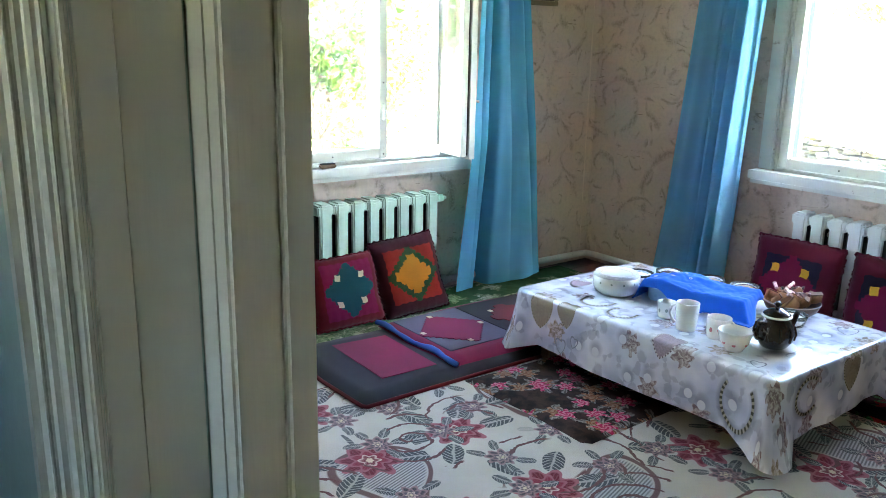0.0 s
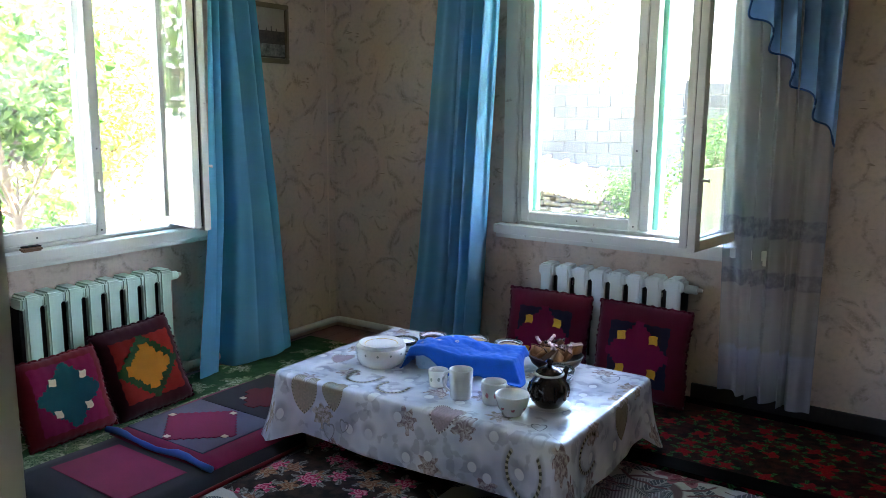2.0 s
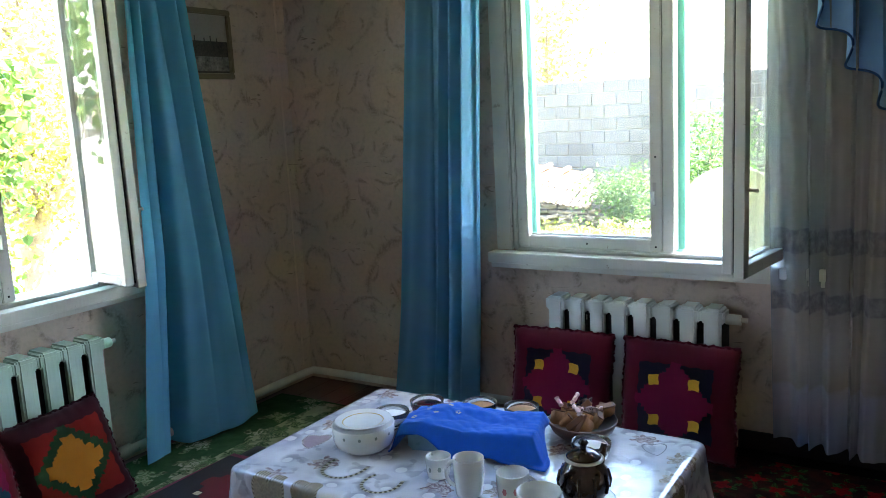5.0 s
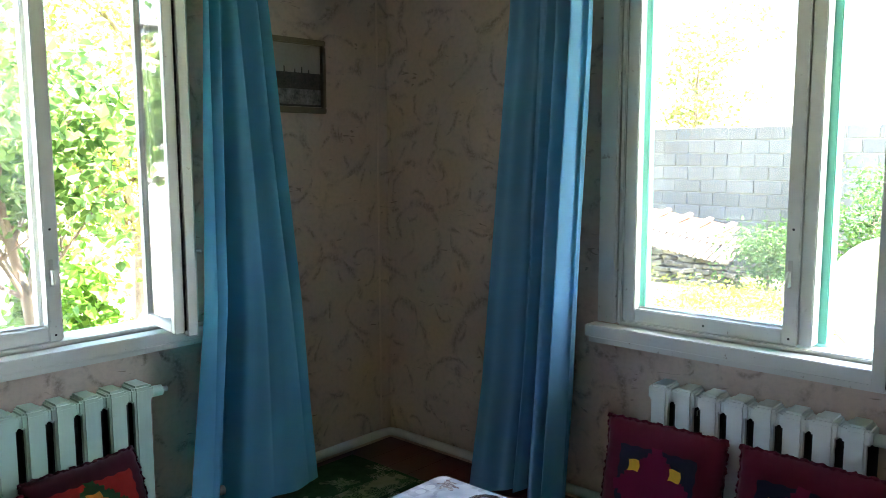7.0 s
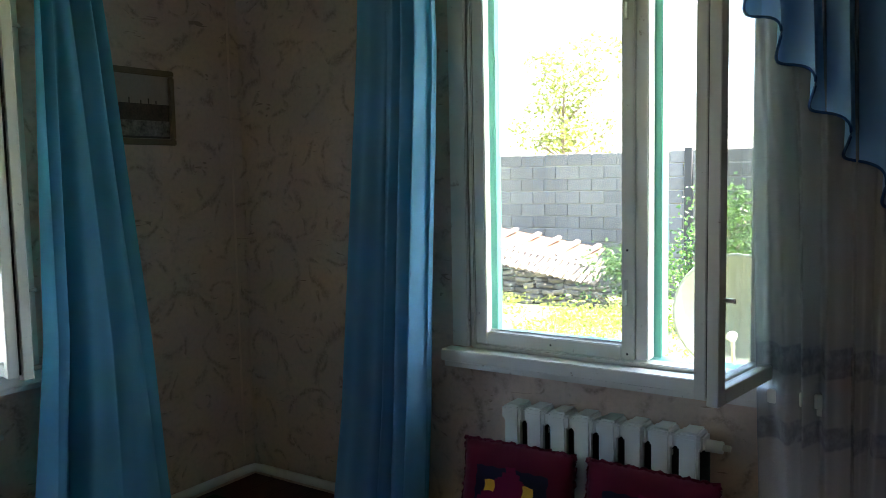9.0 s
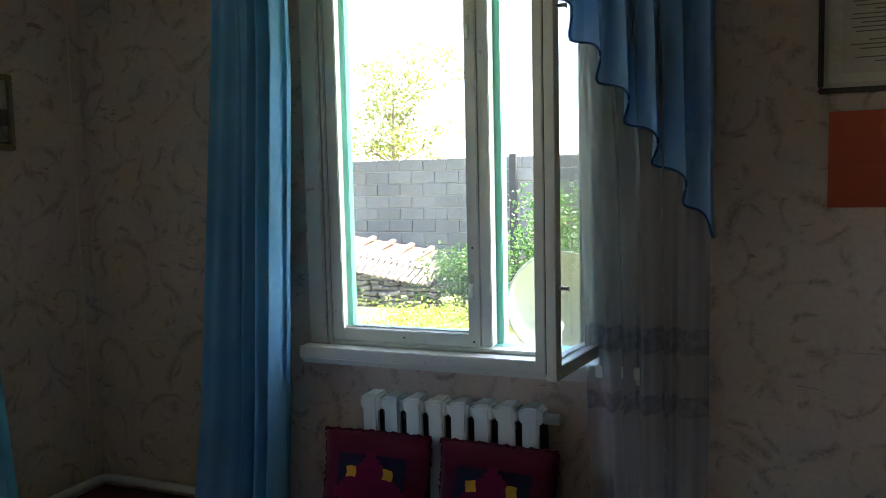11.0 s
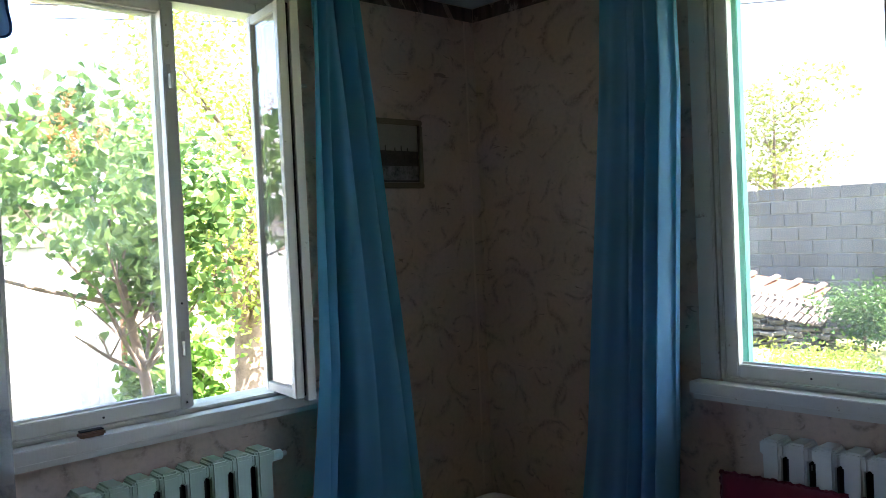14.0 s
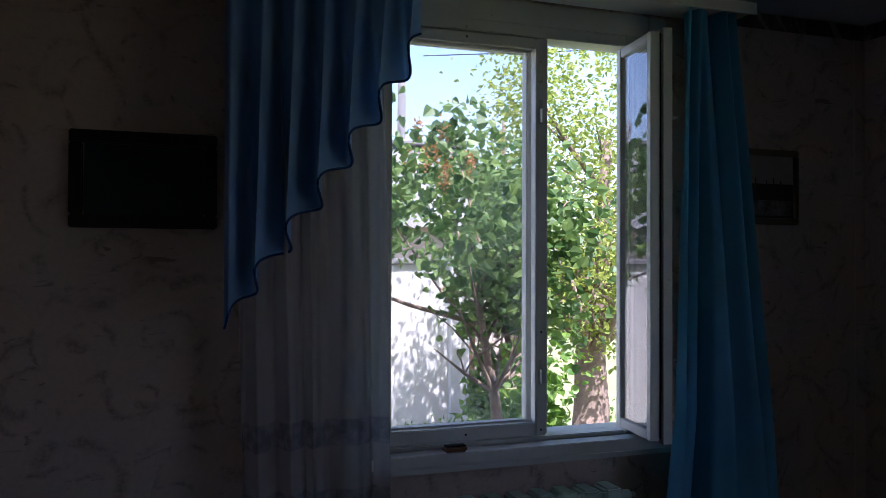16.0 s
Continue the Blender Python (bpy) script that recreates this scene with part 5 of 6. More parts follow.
WOODBOWL = simple("brown_wooden_bowl", (0.09, 0.035, 0.018), 0.4, vary=0.3)


def handle_loop(parent, material, x, y, z, r, ang, wide=0.006):
    """A cup's ear in the upright plane that points along ang."""
    c, s = math.cos(ang), math.sin(ang)
    pts = [(x + c * r * 0.95 * math.sin(a), y + s * r * 0.95 * math.sin(a), z + r * 1.15 * math.cos(a)) for a in [math.pi * k / 12 for k in range(13)]]
    return tube("handle", pts, wide, material, parent, "", 8)


def cup(name, x, y, r0, r1, h, label, category, handle=None, foot=0.004, print_mat=None, seed=0):
    prof = [(r0 * 0.7, 0), (r0, 0.002), (r0 * 1.02, foot), (lerp(r0, r1, 0.55), h * 0.35), (lerp(r0, r1, 0.85), h * 0.7), (r1, h), (r1 - 0.003, h + 0.001),
            (lerp(r0, r1, 0.85) - 0.004, h * 0.7), (lerp(r0, r1, 0.5) - 0.004, h * 0.3), (0.0005, 0.008)]
    ob = lathe(name, prof, CHINA, at=(0, 0, 0))
    ob.location = (x, y, TZ + 0.0015)
    tagged(ob, label, category)
    if handle is not None:
        handle_loop(ob, CHINA, math.cos(handle) * (lerp(r0, r1, 0.7) - 0.004), math.sin(handle) * (lerp(r0, r1, 0.7) - 0.004), h * 0.52, h * 0.30, handle)
    if print_mat:
        rng = random.Random(seed)
        bm = bmesh.new()
        for k in range(7):
            a = 2 * math.pi * k / 7 + rng.uniform(-0.2, 0.2)
            zz = h * rng.uniform(0.45, 0.7)
            rr = lerp(r0, r1, 0.3 + 0.65 * zz / h) + 0.0012
            n = 6
            vs = [bm.verts.new((rr * math.cos(a + 0.16 * math.cos(2 * math.pi * q / n)), rr * math.sin(a + 0.16 * math.cos(2 * math.pi * q / n)), zz + h * 0.13 * math.sin(2 * math.pi * q / n))) for q in range(n)]
            bm.faces.new(vs)
        tagged(part("printed_flowers", bm, print_mat, ob), kind="stuff")
    return ob


cup("mug", 1.962, -1.512, 0.040, 0.047, 0.115, "tall white china mug with an angular ear", "mug", handle=math.radians(190))
cup("mug", 1.815, -1.452, 0.034, 0.041, 0.068, "small white cup with a grey picture", "cup", handle=math.radians(160), print_mat=GREYP, seed=2)
cup("mug", 2.095, -1.487, 0.042, 0.049, 0.085, "white china mug with faint pink flowers", "mug", handle=math.radians(20), print_mat=ROSEP, seed=5)
cup("tea_bowl", 2.212, -1.553, 0.034, 0.065, 0.080, "white china tea bowl with pink flowers", "tea bowl", foot=0.008, print_mat=ROSEP, seed=4)

# deep white serving bowl with plates on it
bowl = lathe("serving_bowl", [(0.078, 0), (0.080, 0.004), (0.098, 0.012), (0.106, 0.030), (0.109, 0.070), (0.105, 0.070), (0.0005, 0.05)], CHINA)
bowl.location = (1.455, -1.365, TZ + 0.0015)
bowl.scale = (1.0, 1.0, 1.22)
tagged(bowl, "round white china bowl with small flowers and a plate on top", "bowl")
bm = bmesh.new()
for k in range(12):
    a = 2 * math.pi * k / 12
    vs = [bm.verts.new((0.1085 * math.cos(a + 0.05 * math.cos(q * 1.047)), 0.1085 * math.sin(a + 0.05 * math.cos(q * 1.047)), 0.052 + 0.005 * math.sin(q * 1.047))) for q in range(6)]
    bm.faces.new(vs)
tagged(part("printed_flowers", bm, GREYP, bowl), kind="stuff")
plate = lathe("plate", [(0.05, 0.0), (0.07, 0.002), (0.095, 0.010), (0.099, 0.013), (0.096, 0.013), (0.066, 0.005), (0.0005, 0.004)], CHINA)
plate.location = (1.455, -1.365, TZ + 0.0885)
tagged(plate, "white china plate with a gilt line, lying on the bowl", "plate")
lathe("gilt_line", [(0.0685, 0.0062), (0.0725, 0.0072)], GILT, plate, "thin gilt ring", caps=False)

# small glass dishes
for x, y, fill, lab, cat in ((1.450, -1.190, SUGAR, "small cut-glass dish of white sweets", "glass dish"), (1.510, -1.045, JAM, "small cut-glass dish of dark red jam", "glass dish"),
                             (1.705, -0.985, NUTS, "small cut-glass dish of dried fruit", "glass dish"), (1.862, -0.955, NUTS, "small cut-glass dish of nuts", "glass dish"),
                             (2.205, -1.150, SUGAR, "cut-glass bowl half full of white sugar", "sugar bowl")):
    prof = [(0.028, 0), (0.032, 0.003), (0.045, 0.016), (0.054, 0.038), (0.056, 0.055), (0.0525, 0.055), (0.050, 0.038), (0.041, 0.018), (0.0005, 0.008)]
    ob = lathe("glass_dish", prof, GLASSW, n=20)
    ob.location = (x, y, TZ + 0.0015)
    ob.scale = (1.15, 1.15, 1.25)
    tagged(ob, lab, cat)
    lathe("filling", [(0.036, 0.012), (0.046, 0.030), (0.048, 0.040), (0.030, 0.047), (0.0005, 0.050)], fill, ob, "contents")

# flowered saucer and a knife lying by the dishes
saucer = lathe("saucer", [(0.03, 0), (0.05, 0.004), (0.066, 0.012), (0.063, 0.012), (0.048, 0.006), (0.0005, 0.004)], CHINA)
saucer.location = (2.285, -1.405, TZ + 0.0015)
saucer.scale = (1.35, 1.35, 1.0)
tagged(saucer, "white saucer under the teapot", "saucer")

# teapot
pot = lathe("teapot", [(0.030, 0), (0.034, 0.004), (0.046, 0.022), (0.050, 0.045), (0.045, 0.068), (0.034, 0.082), (0.030, 0.088), (0.030, 0.094), (0.0005, 0.094)], BRONZE)
pot.location = (2.285, -1.405, TZ + 0.0080)
pot.scale = (1.5, 1.5, 1.36)
pot.rotation_euler = (0, 0, 1.75)
tagged(pot, "small dark brown glazed teapot on a saucer", "teapot")
lathe("rim", [(0.0305, 0.0885), (0.0375, 0.090), (0.0385, 0.0935), (0.031, 0.0942)], CHINA, pot, "white glazed rim", caps=False)
lid = lathe("lid", [(0.031, 0.0945), (0.034, 0.097), (0.031, 0.100), (0.022, 0.108), (0.008, 0.114), (0.0005, 0.1145)], BRONZE, pot)
lathe("knob", [(0.006, 0.1147), (0.006, 0.120), (0.010, 0.126), (0.006, 0.133), (0.0005, 0.134)], BRONZE, lid)
tube("spout", [(0.043, -0.012, 0.040), (0.062, -0.018, 0.052), (0.074, -0.021, 0.070), (0.084, -0.024, 0.088)], [0.013, 0.010, 0.008, 0.006], BRONZE, pot, "", 10)
tube("handle", [(-0.038, 0.012, 0.076), (-0.062, 0.020, 0.080), (-0.074, 0.024, 0.060), (-0.064, 0.020, 0.036), (-0.046, 0.014, 0.030)], 0.0055, BRONZE, pot, "", 8)
for k in range(10):
    a = 2 * math.pi * k / 10
    tube("rib", [(0.0475 * math.cos(a), 0.0475 * math.sin(a), 0.026), (0.051 * math.cos(a), 0.051 * math.sin(a), 0.045), (0.0455 * math.cos(a), 0.0455 * math.sin(a), 0.067)], 0.003, BRONZE, pot, "", 5)

# bread bowl with candies
bread_bowl = lathe("bread_bowl", [(0.07, 0), (0.075, 0.004), (0.105, 0.030), (0.120, 0.062), (0.116, 0.064), (0.100, 0.036), (0.0005, 0.014)], WOODBOWL)
bread_bowl.location = (2.105, -0.975, TZ + 0.0015)
tagged(bread_bowl, "brown wooden bowl heaped with bread and candies", "bowl")
rng = random.Random(11)
for k in range(14):
    a = 0.9 * k + rng.uniform(-0.3, 0.3)
    r = 0.03 + 0.065 * ((k * 0.618) % 1.0)
    m = pose(2.105 + r * math.cos(a), -0.975 + r * math.sin(a), TZ + 0.064 + 0.007 * (k % 3), rng.uniform(-50, 50), rng.uniform(-35, 35), rng.uniform(0, 180))
    bm = bmesh.new()
    box(bm, -0.034, 0.034, -0.013, 0.013, -0.024, 0.024)
    ob = part("bread_slice", bm, BREAD, None, "", 0.006, 2, True)
    ob.matrix_world = m
    tagged(ob, "piece of light brown fried bread in the bowl", "bread", "bread slices in the bowl")
    bm = bmesh.new()
    box(bm, -0.035, 0.035, -0.0125, 0.0125, 0.0205, 0.0252)
    part("crust", bm, CRUST, ob, "", 0.002)
for k in range(11):
    a = rng.uniform(0, 6.28)
    r = rng.uniform(0.0, 0.09)
    m = pose(2.09 + r * math.cos(a), -0.975 + r * math.sin(a), TZ + 0.096 + 0.010 * (k % 2), rng.uniform(-30, 30), rng.uniform(-30, 30), rng.uniform(0, 360))
    ob = tube("candy", [(-0.034, 0, 0.004), (-0.026, 0, 0), (-0.017, 0, 0), (-0.012, 0, 0), (0.012, 0, 0), (0.017, 0, 0), (0.026, 0, 0), (0.034, 0, -0.004)], [0.013, 0.009, 0.003, 0.011, 0.011, 0.003, 0.009, 0.013], FOIL, None, "", 8)
    ob.matrix_world = m @ Matrix.Scale(0.72, 4)
    tagged(ob, "candy in shiny twisted wrapper on the bread", "candy", "candies in the bowl")

# pale blue box with the towel draped over it
bx = slab("bread_box", (-0.20, 0.20, -0.095, 0.085, 0.0, 0.075), PALEBLUE, None, "", 0.012, segments=3)
bx.matrix_world = pose(1.785, -1.195, TZ + 0.0015, 0, 0, 14)
tagged(bx, "pale blue plastic bread box under a towel", "bread box")
slab("rim", (-0.204, 0.204, -0.099, 0.089, 0.060, 0.068), PALEBLUE, bx, "", 0.004)
TOWEL_AT = pose(1.785, -1.195, TZ + 0.0015, 0, 0, 14)


def towel_z(x, y):
    """Height of the cloth over the box: flat top, sharp edges, slack sides, pulled creases."""
    out = max(abs(x) - 0.212, -0.106 - y, y - 0.096, 0.0)
    top = 0.082 + 0.026 * max(0.0, 1 - abs(x + 0.10 - 0.4 * y) / 0.13) + 0.012 * max(0.0, 1 - abs(y - 0.03 - 0.2 * x) / 0.06)
    crease = 0.010 * abs(noise.noise((x * 7 + y * 5, y * 13 - x * 3, 3))) + 0.006 * abs(noise.noise((x * 19, y * 22 + x * 9, 7))) + 0.0025 * noise.noise((x * 50, y * 50, 1))
    side = 0.010 * math.sin(34 * x + 9 * y) * min(1.0, out / 0.03)
    return max(0.004, top + crease - out * 2.6 + side)


def towel():
    nu, nv = 96, 60
    verts = []
    for j in range(nv):
        for i in range(nu):
            s, t = i / (nu - 1), j / (nv - 1)
            front = lerp(-0.125, -0.165, s ** 2) + 0.008 * math.sin(11 * s)
            x = lerp(lerp(-0.255, -0.235, t), lerp(0.262, 0.225, t) + 0.012 * math.sin(7 * t), s)
            y = lerp(front, 0.135 - 0.03 * s, t)
            verts.append((x, y, towel_z(x, y)))
    ob = pydata("towel", verts, sheet_faces(nu, nv), TOWEL)
    ob.matrix_world = TOWEL_AT @ pose(0.012, 0, 0) @ Matrix.Diagonal((1.06, 1.0, 1.0, 1.0))
    tagged(ob, "crumpled royal blue terry towel with embroidered flowers over a box", "towel")
    md = ob.modifiers.new("thick", "SOLIDIFY")
    md.thickness = 0.004
    md.offset = 1.0
    for k in range(5):
        cx, cy = -0.185 + 0.034 * k, -0.05 + 0.05 * (k % 2) + 0.012 * k
        bm = bmesh.new()
        for p in range(5):
            a = 1.2566 * p + k
            px, py = cx + 0.006 * math.cos(a), cy + 0.006 * math.sin(a)
            bm.faces.new([bm.verts.new((px + 0.004 * math.cos(q * 1.047), py + 0.004 * math.sin(q * 1.047), towel_z(px, py) + 0.0062)) for q in range(6)])
        part("embroidered_flower", bm, CREAMC, ob, "cream embroidered flower")


towel()


# ---- pictures, certificate and card on the walls ----
FRAME_OLD = simple("gilded_brown_frame", (0.20, 0.15, 0.09), 0.45, vary=0.3)
FRAME_DARK = simple("dark_frame", (0.022, 0.016, 0.013), 0.35, vary=0.3)
PAPER = simple("yellowed_paper", (0.50, 0.43, 0.34), 0.8, vary=0.15)
INK = simple("faded_ink", (0.16, 0.14, 0.13), 0.8, vary=0.2)
SEPIA_SKY = simple("print_sky", (0.38, 0.33, 0.28), 0.5, vary=0.15)
SEPIA_LAND = simple("print_foliage", (0.075, 0.06, 0.045), 0.5, vary=0.6, coarse=30.0, fine=120.0)
CARD = simple("orange_red_card", (0.42, 0.065, 0.022), 0.6, vary=0.12)
DARK_ART = simple("dark_teal_print", (0.018, 0.034, 0.034), 0.3, vary=0.4, coarse=8.0)


def framed(side, name, u0, u1, z0, z1, bar, frame_mat, label):
    ob = tagged(slab(name, ubox(side, u0 + bar * 0.5, u1 - bar * 0.5, -0.010, -0.002, z0 + bar * 0.5, z1 - bar * 0.5), PAPER, bevel=0), label, "picture")
    for a, b_, c, d in ((u0, u1, z0, z0 + bar), (u0, u1, z1 - bar, z1), (u0, u0 + bar, z0 + bar, z1 - bar), (u1 - bar, u1, z0 + bar, z1 - bar)):
        slab("frame_bar", ubox(side, a, b_, -0.024, -0.002, c, d), frame_mat, ob, "", 0.005, segments=2)
    return ob


p1 = framed("west", "framed_picture", -0.865, -0.418, 1.715, 2.055, 0.028, FRAME_OLD, "small framed sepia landscape print on the wall")
slab("print_sky", ubox("west", -0.835, -0.448, -0.0135, -0.011, 1.90, 2.025), SEPIA_SKY, p1, "pale sky", 0)
land = slab("print_land", ubox("west", -0.835, -0.448, -0.0135, -0.011, 1.745, 1.8995), SEPIA_LAND, p1, "dark foliage", 0)
for k, u in enumerate((-0.52, -0.56, -0.60, -0.66)):
    slab("print_trunk", ubox("west", u, u + 0.006, -0.0145, -0.0136, 1.85, 1.915 + 0.01 * (k % 2)), SEPIA_LAND, land, "", 0)
SEPIA_MID = simple("sepia_mid", (0.24, 0.22, 0.20), 0.6, vary=0.95, coarse=26.0, fine=90.0)
slab("print_bank", ubox("west", -0.835, -0.448, -0.0142, -0.0137, 1.755, 1.825), SEPIA_MID, land, "pale bank", 0)
p2 = framed("west", "framed_picture", -3.478, -3.000, 1.655, 1.985, 0.045, FRAME_DARK, "dark framed picture on the wall")
slab("print", ubox("west", -3.43, -3.045, -0.0135, -0.011, 1.70, 1.94), DARK_ART, p2, "dark teal print", 0)
p3 = framed("north", "framed_certificate", 3.35, 3.76, 1.81, 2.33, 0.018, FRAME_DARK, "black framed certificate on yellowed paper")
slab("border_line", ubox("north", 3.385, 3.725, -0.0125, -0.0105, 1.845, 2.295), simple("pale_border", (0.58, 0.52, 0.42), 0.8), p3, "pale mount", 0)
slab("sheet", ubox("north", 3.425, 3.685, -0.0145, -0.0126, 1.875, 2.265), PAPER, p3, "printed sheet", 0)
for k in range(22):
    z = 2.215 - 0.0145 * k
    half = (0.075, 0.10, 0.09, 0.03, 0.10, 0.105)[k % 6] * (0.5 if k in (5, 6, 16) else 1.0)
    if k in (6, 15, 19):
        continue
    slab("text_line", ubox("north", 3.555 - half, 3.555 + half, -0.0155, -0.0147, z, z + (0.012 if k == 1 else 0.004)), INK, p3, "", 0)
lathe_seal = slab("seal", ubox("north", 3.535, 3.575, -0.0158, -0.0147, 2.115, 2.155), INK, p3, "", 0)
card = tagged(slab("red_card", ubox("north", 3.388, 3.658, -0.006, -0.0015, 1.415, 1.748), CARD, bevel=0.001), "plain orange-red cardboard folder fixed to the wall", "card")
for k in range(4):
    slab("text_line", ubox("north", 3.463 + 0.01 * k, 3.583 - 0.01 * k, -0.0072, -0.0062, 1.60 - 0.03 * k, 1.604 - 0.03 * k), simple("faint_gilt", (0.36, 0.06, 0.022), 0.5), card, "", 0)
brush = tagged(slab("scrubbing_brush", (0.075, 0.115, -2.175, -2.085, SILL + 0.001, SILL + 0.022), WOOD, bevel=0.006, segments=2), "small dark wooden brush on the window sill", "brush")
slab("bristles", (0.079, 0.111, -2.17, -2.09, SILL + 0.0215, SILL + 0.026), CHARCOAL, brush, "", 0.001)


# ---- outdoors ----
yard = pydata("ground", [(-300, -300, GZ), (300, -300, GZ), (300, 300, GZ), (-300, 300, GZ)], [(0, 1, 2, 3)], GROUND, smooth=False)
tagged(yard, "sunlit dry grass and bare earth of the yard", "ground", kind="structure")

LILAC = leaf_mat("lilac_leaf", (0.05, 0.12, 0.03), (0.24, 0.36, 0.10))
SHRUB = leaf_mat("shrub_leaf", (0.035, 0.085, 0.025), (0.12, 0.22, 0.06))
LIME = leaf_mat("young_leaf", (0.20, 0.29, 0.035), (0.40, 0.45, 0.10))
WEED = leaf_mat("weed_leaf", (0.08, 0.19, 0.03), (0.20, 0.33, 0.05))
SPRING = leaf_mat("spring_leaf", (0.16, 0.19, 0.035), (0.32, 0.33, 0.08))
DRY = leaf_mat("dry_panicle", (0.42, 0.20, 0.07), (0.55, 0.30, 0.12))


def leaves(name, centres, spread, count, size, material, parent, seed, heart=1.0, droop=0.3, label=""):
    """Many small folded leaves gathered round clump centres."""
    g = np.random.default_rng(seed)
    c = np.array(centres, float)
    k = g.integers(0, len(c), count)
    sp = np.array(spread if isinstance(spread, (tuple, list)) else (spread,) * 3)
    p = c[k] + g.normal(0, 1, (count, 3)) * sp
    d = g.normal(0, 1, (count, 3))
    d[:, 2] = d[:, 2] * 0.6 - droop
    d /= np.linalg.norm(d, axis=1)[:, None]
    w = np.cross(d, g.normal(0, 1, (count, 3)))
    w /= np.linalg.norm(w, axis=1)[:, None]
    n = np.cross(d, w)
    L = size * g.uniform(0.6, 1.25, count)[:, None]
    W = L * 0.42 * heart
    f = 0.18 * L
    vs = np.stack([p, p + 0.25 * L * d + W * w + f * n, p + 0.6 * L * d + 0.8 * W * w + f * n, p + L * d, p + 0.6 * L * d - 0.8 * W * w + f * n, p + 0.25 * L * d - W * w + f * n], 1).reshape(-1, 3)
    i = np.arange(count)[:, None] * 6
    q = np.concatenate([i + np.array([0, 1, 2, 3]), i + np.array([0, 3, 4, 5])]).tolist()
    return pydata(name, vs.tolist(), q, material, parent, label, smooth=False)


def branchy(name, base, height, trunk_r, limbs, reach, seed, label, category, lean=(0, 0)):
    """A tapered trunk with forked limbs; returns the tree and its twig ends."""
    rng = random.Random(seed)
    b = Vector(base)
    tree = tagged(empty(name, base), label, category)
    tops, pts = [], []
    for i in range(7):
        q = i / 6
        pts.append(b + Vector((lean[0] * q + rng.uniform(-0.04, 0.04) * height * 0.4, lean[1] * q + rng.uniform(-0.04, 0.04) * height * 0.4, height * q)))
    pts[0] = b
    place(tube("trunk", pts, [trunk_r * (1.25 - 1.0 * i / 6) for i in range(7)], BARK, None, "", 10), tree)
    for k in range(limbs):
        q = rng.uniform(0.35, 1.0)
        s = pts[min(5, int(q * 6))]
        a = 2.4 * k + rng.uniform(-0.4, 0.4)
        out = Vector((math.cos(a), math.sin(a), rng.uniform(0.35, 1.1))).normalized()
        ln = reach * rng.uniform(0.6, 1.1)
        mid = s + out * ln * 0.5 + Vector((0, 0, 0.06 * ln))
        end = s + out * ln + Vector((0, 0, 0.2 * ln))
        r = trunk_r * 0.45 * (1.2 - 0.7 * q)
        place(tube("limb", [s, mid, end], [r, r * 0.65, r * 0.3], BARK, None, "", 7), tree)
        tops += [mid, end]
        for _ in range(2):
            e2 = mid + Vector((rng.uniform(-1, 1), rng.uniform(-1, 1), rng.uniform(0.1, 0.9))) * ln * 0.5
            place(tube("twig", [mid, (mid + e2) / 2 + Vector((0, 0, 0.03)), e2], [r * 0.45, r * 0.3, r * 0.15], BARK, None, "", 5), tree)
            tops.append(e2)
    return tree, tops


# lilac bush close to the west window
lilac, tips = branchy("lilac_bush", (-1.95, -0.98, GZ), 1.9, 0.045, 12, 0.75, 21, "lilac bush with heart-shaped leaves and dried flower heads", "bush", (0.25, -0.35))
rng = random.Random(5)
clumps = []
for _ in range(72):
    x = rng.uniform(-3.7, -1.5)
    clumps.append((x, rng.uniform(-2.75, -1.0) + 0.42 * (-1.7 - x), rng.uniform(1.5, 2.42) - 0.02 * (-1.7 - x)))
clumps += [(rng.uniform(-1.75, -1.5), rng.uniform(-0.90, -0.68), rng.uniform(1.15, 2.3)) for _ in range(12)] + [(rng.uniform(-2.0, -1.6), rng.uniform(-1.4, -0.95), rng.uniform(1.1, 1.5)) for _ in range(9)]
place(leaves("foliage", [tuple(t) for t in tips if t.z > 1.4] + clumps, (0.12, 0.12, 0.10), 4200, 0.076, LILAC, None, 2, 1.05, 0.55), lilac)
for k in range(9):
    a = Vector((-1.92 - 0.08 * k, -1.0 + 0.05 * (k % 3), 1.0 + 0.06 * (k % 4)))
    b = clumps[k * 8]
    m = (a + Vector(b)) / 2 + Vector((0, 0, -0.08 + 0.05 * (k % 3)))
    place(tube("limb", [a, m, Vector(b)], [0.022, 0.014, 0.006], BARK, None, "", 7), lilac)
for k in range(9):
    c = Vector((rng.uniform(-1.9, -1.45), rng.uniform(-2.0, -1.3), rng.uniform(1.98, 2.35)))
    place(leaves("dried_flower_head", [tuple(c + Vector((0, 0, 0.03 * q))) for q in range(4)], (0.017, 0.017, 0.02), 55, 0.022, DRY, None, 40 + k, 0.9, 0.0, "dry orange-brown lilac flower head"), lilac)

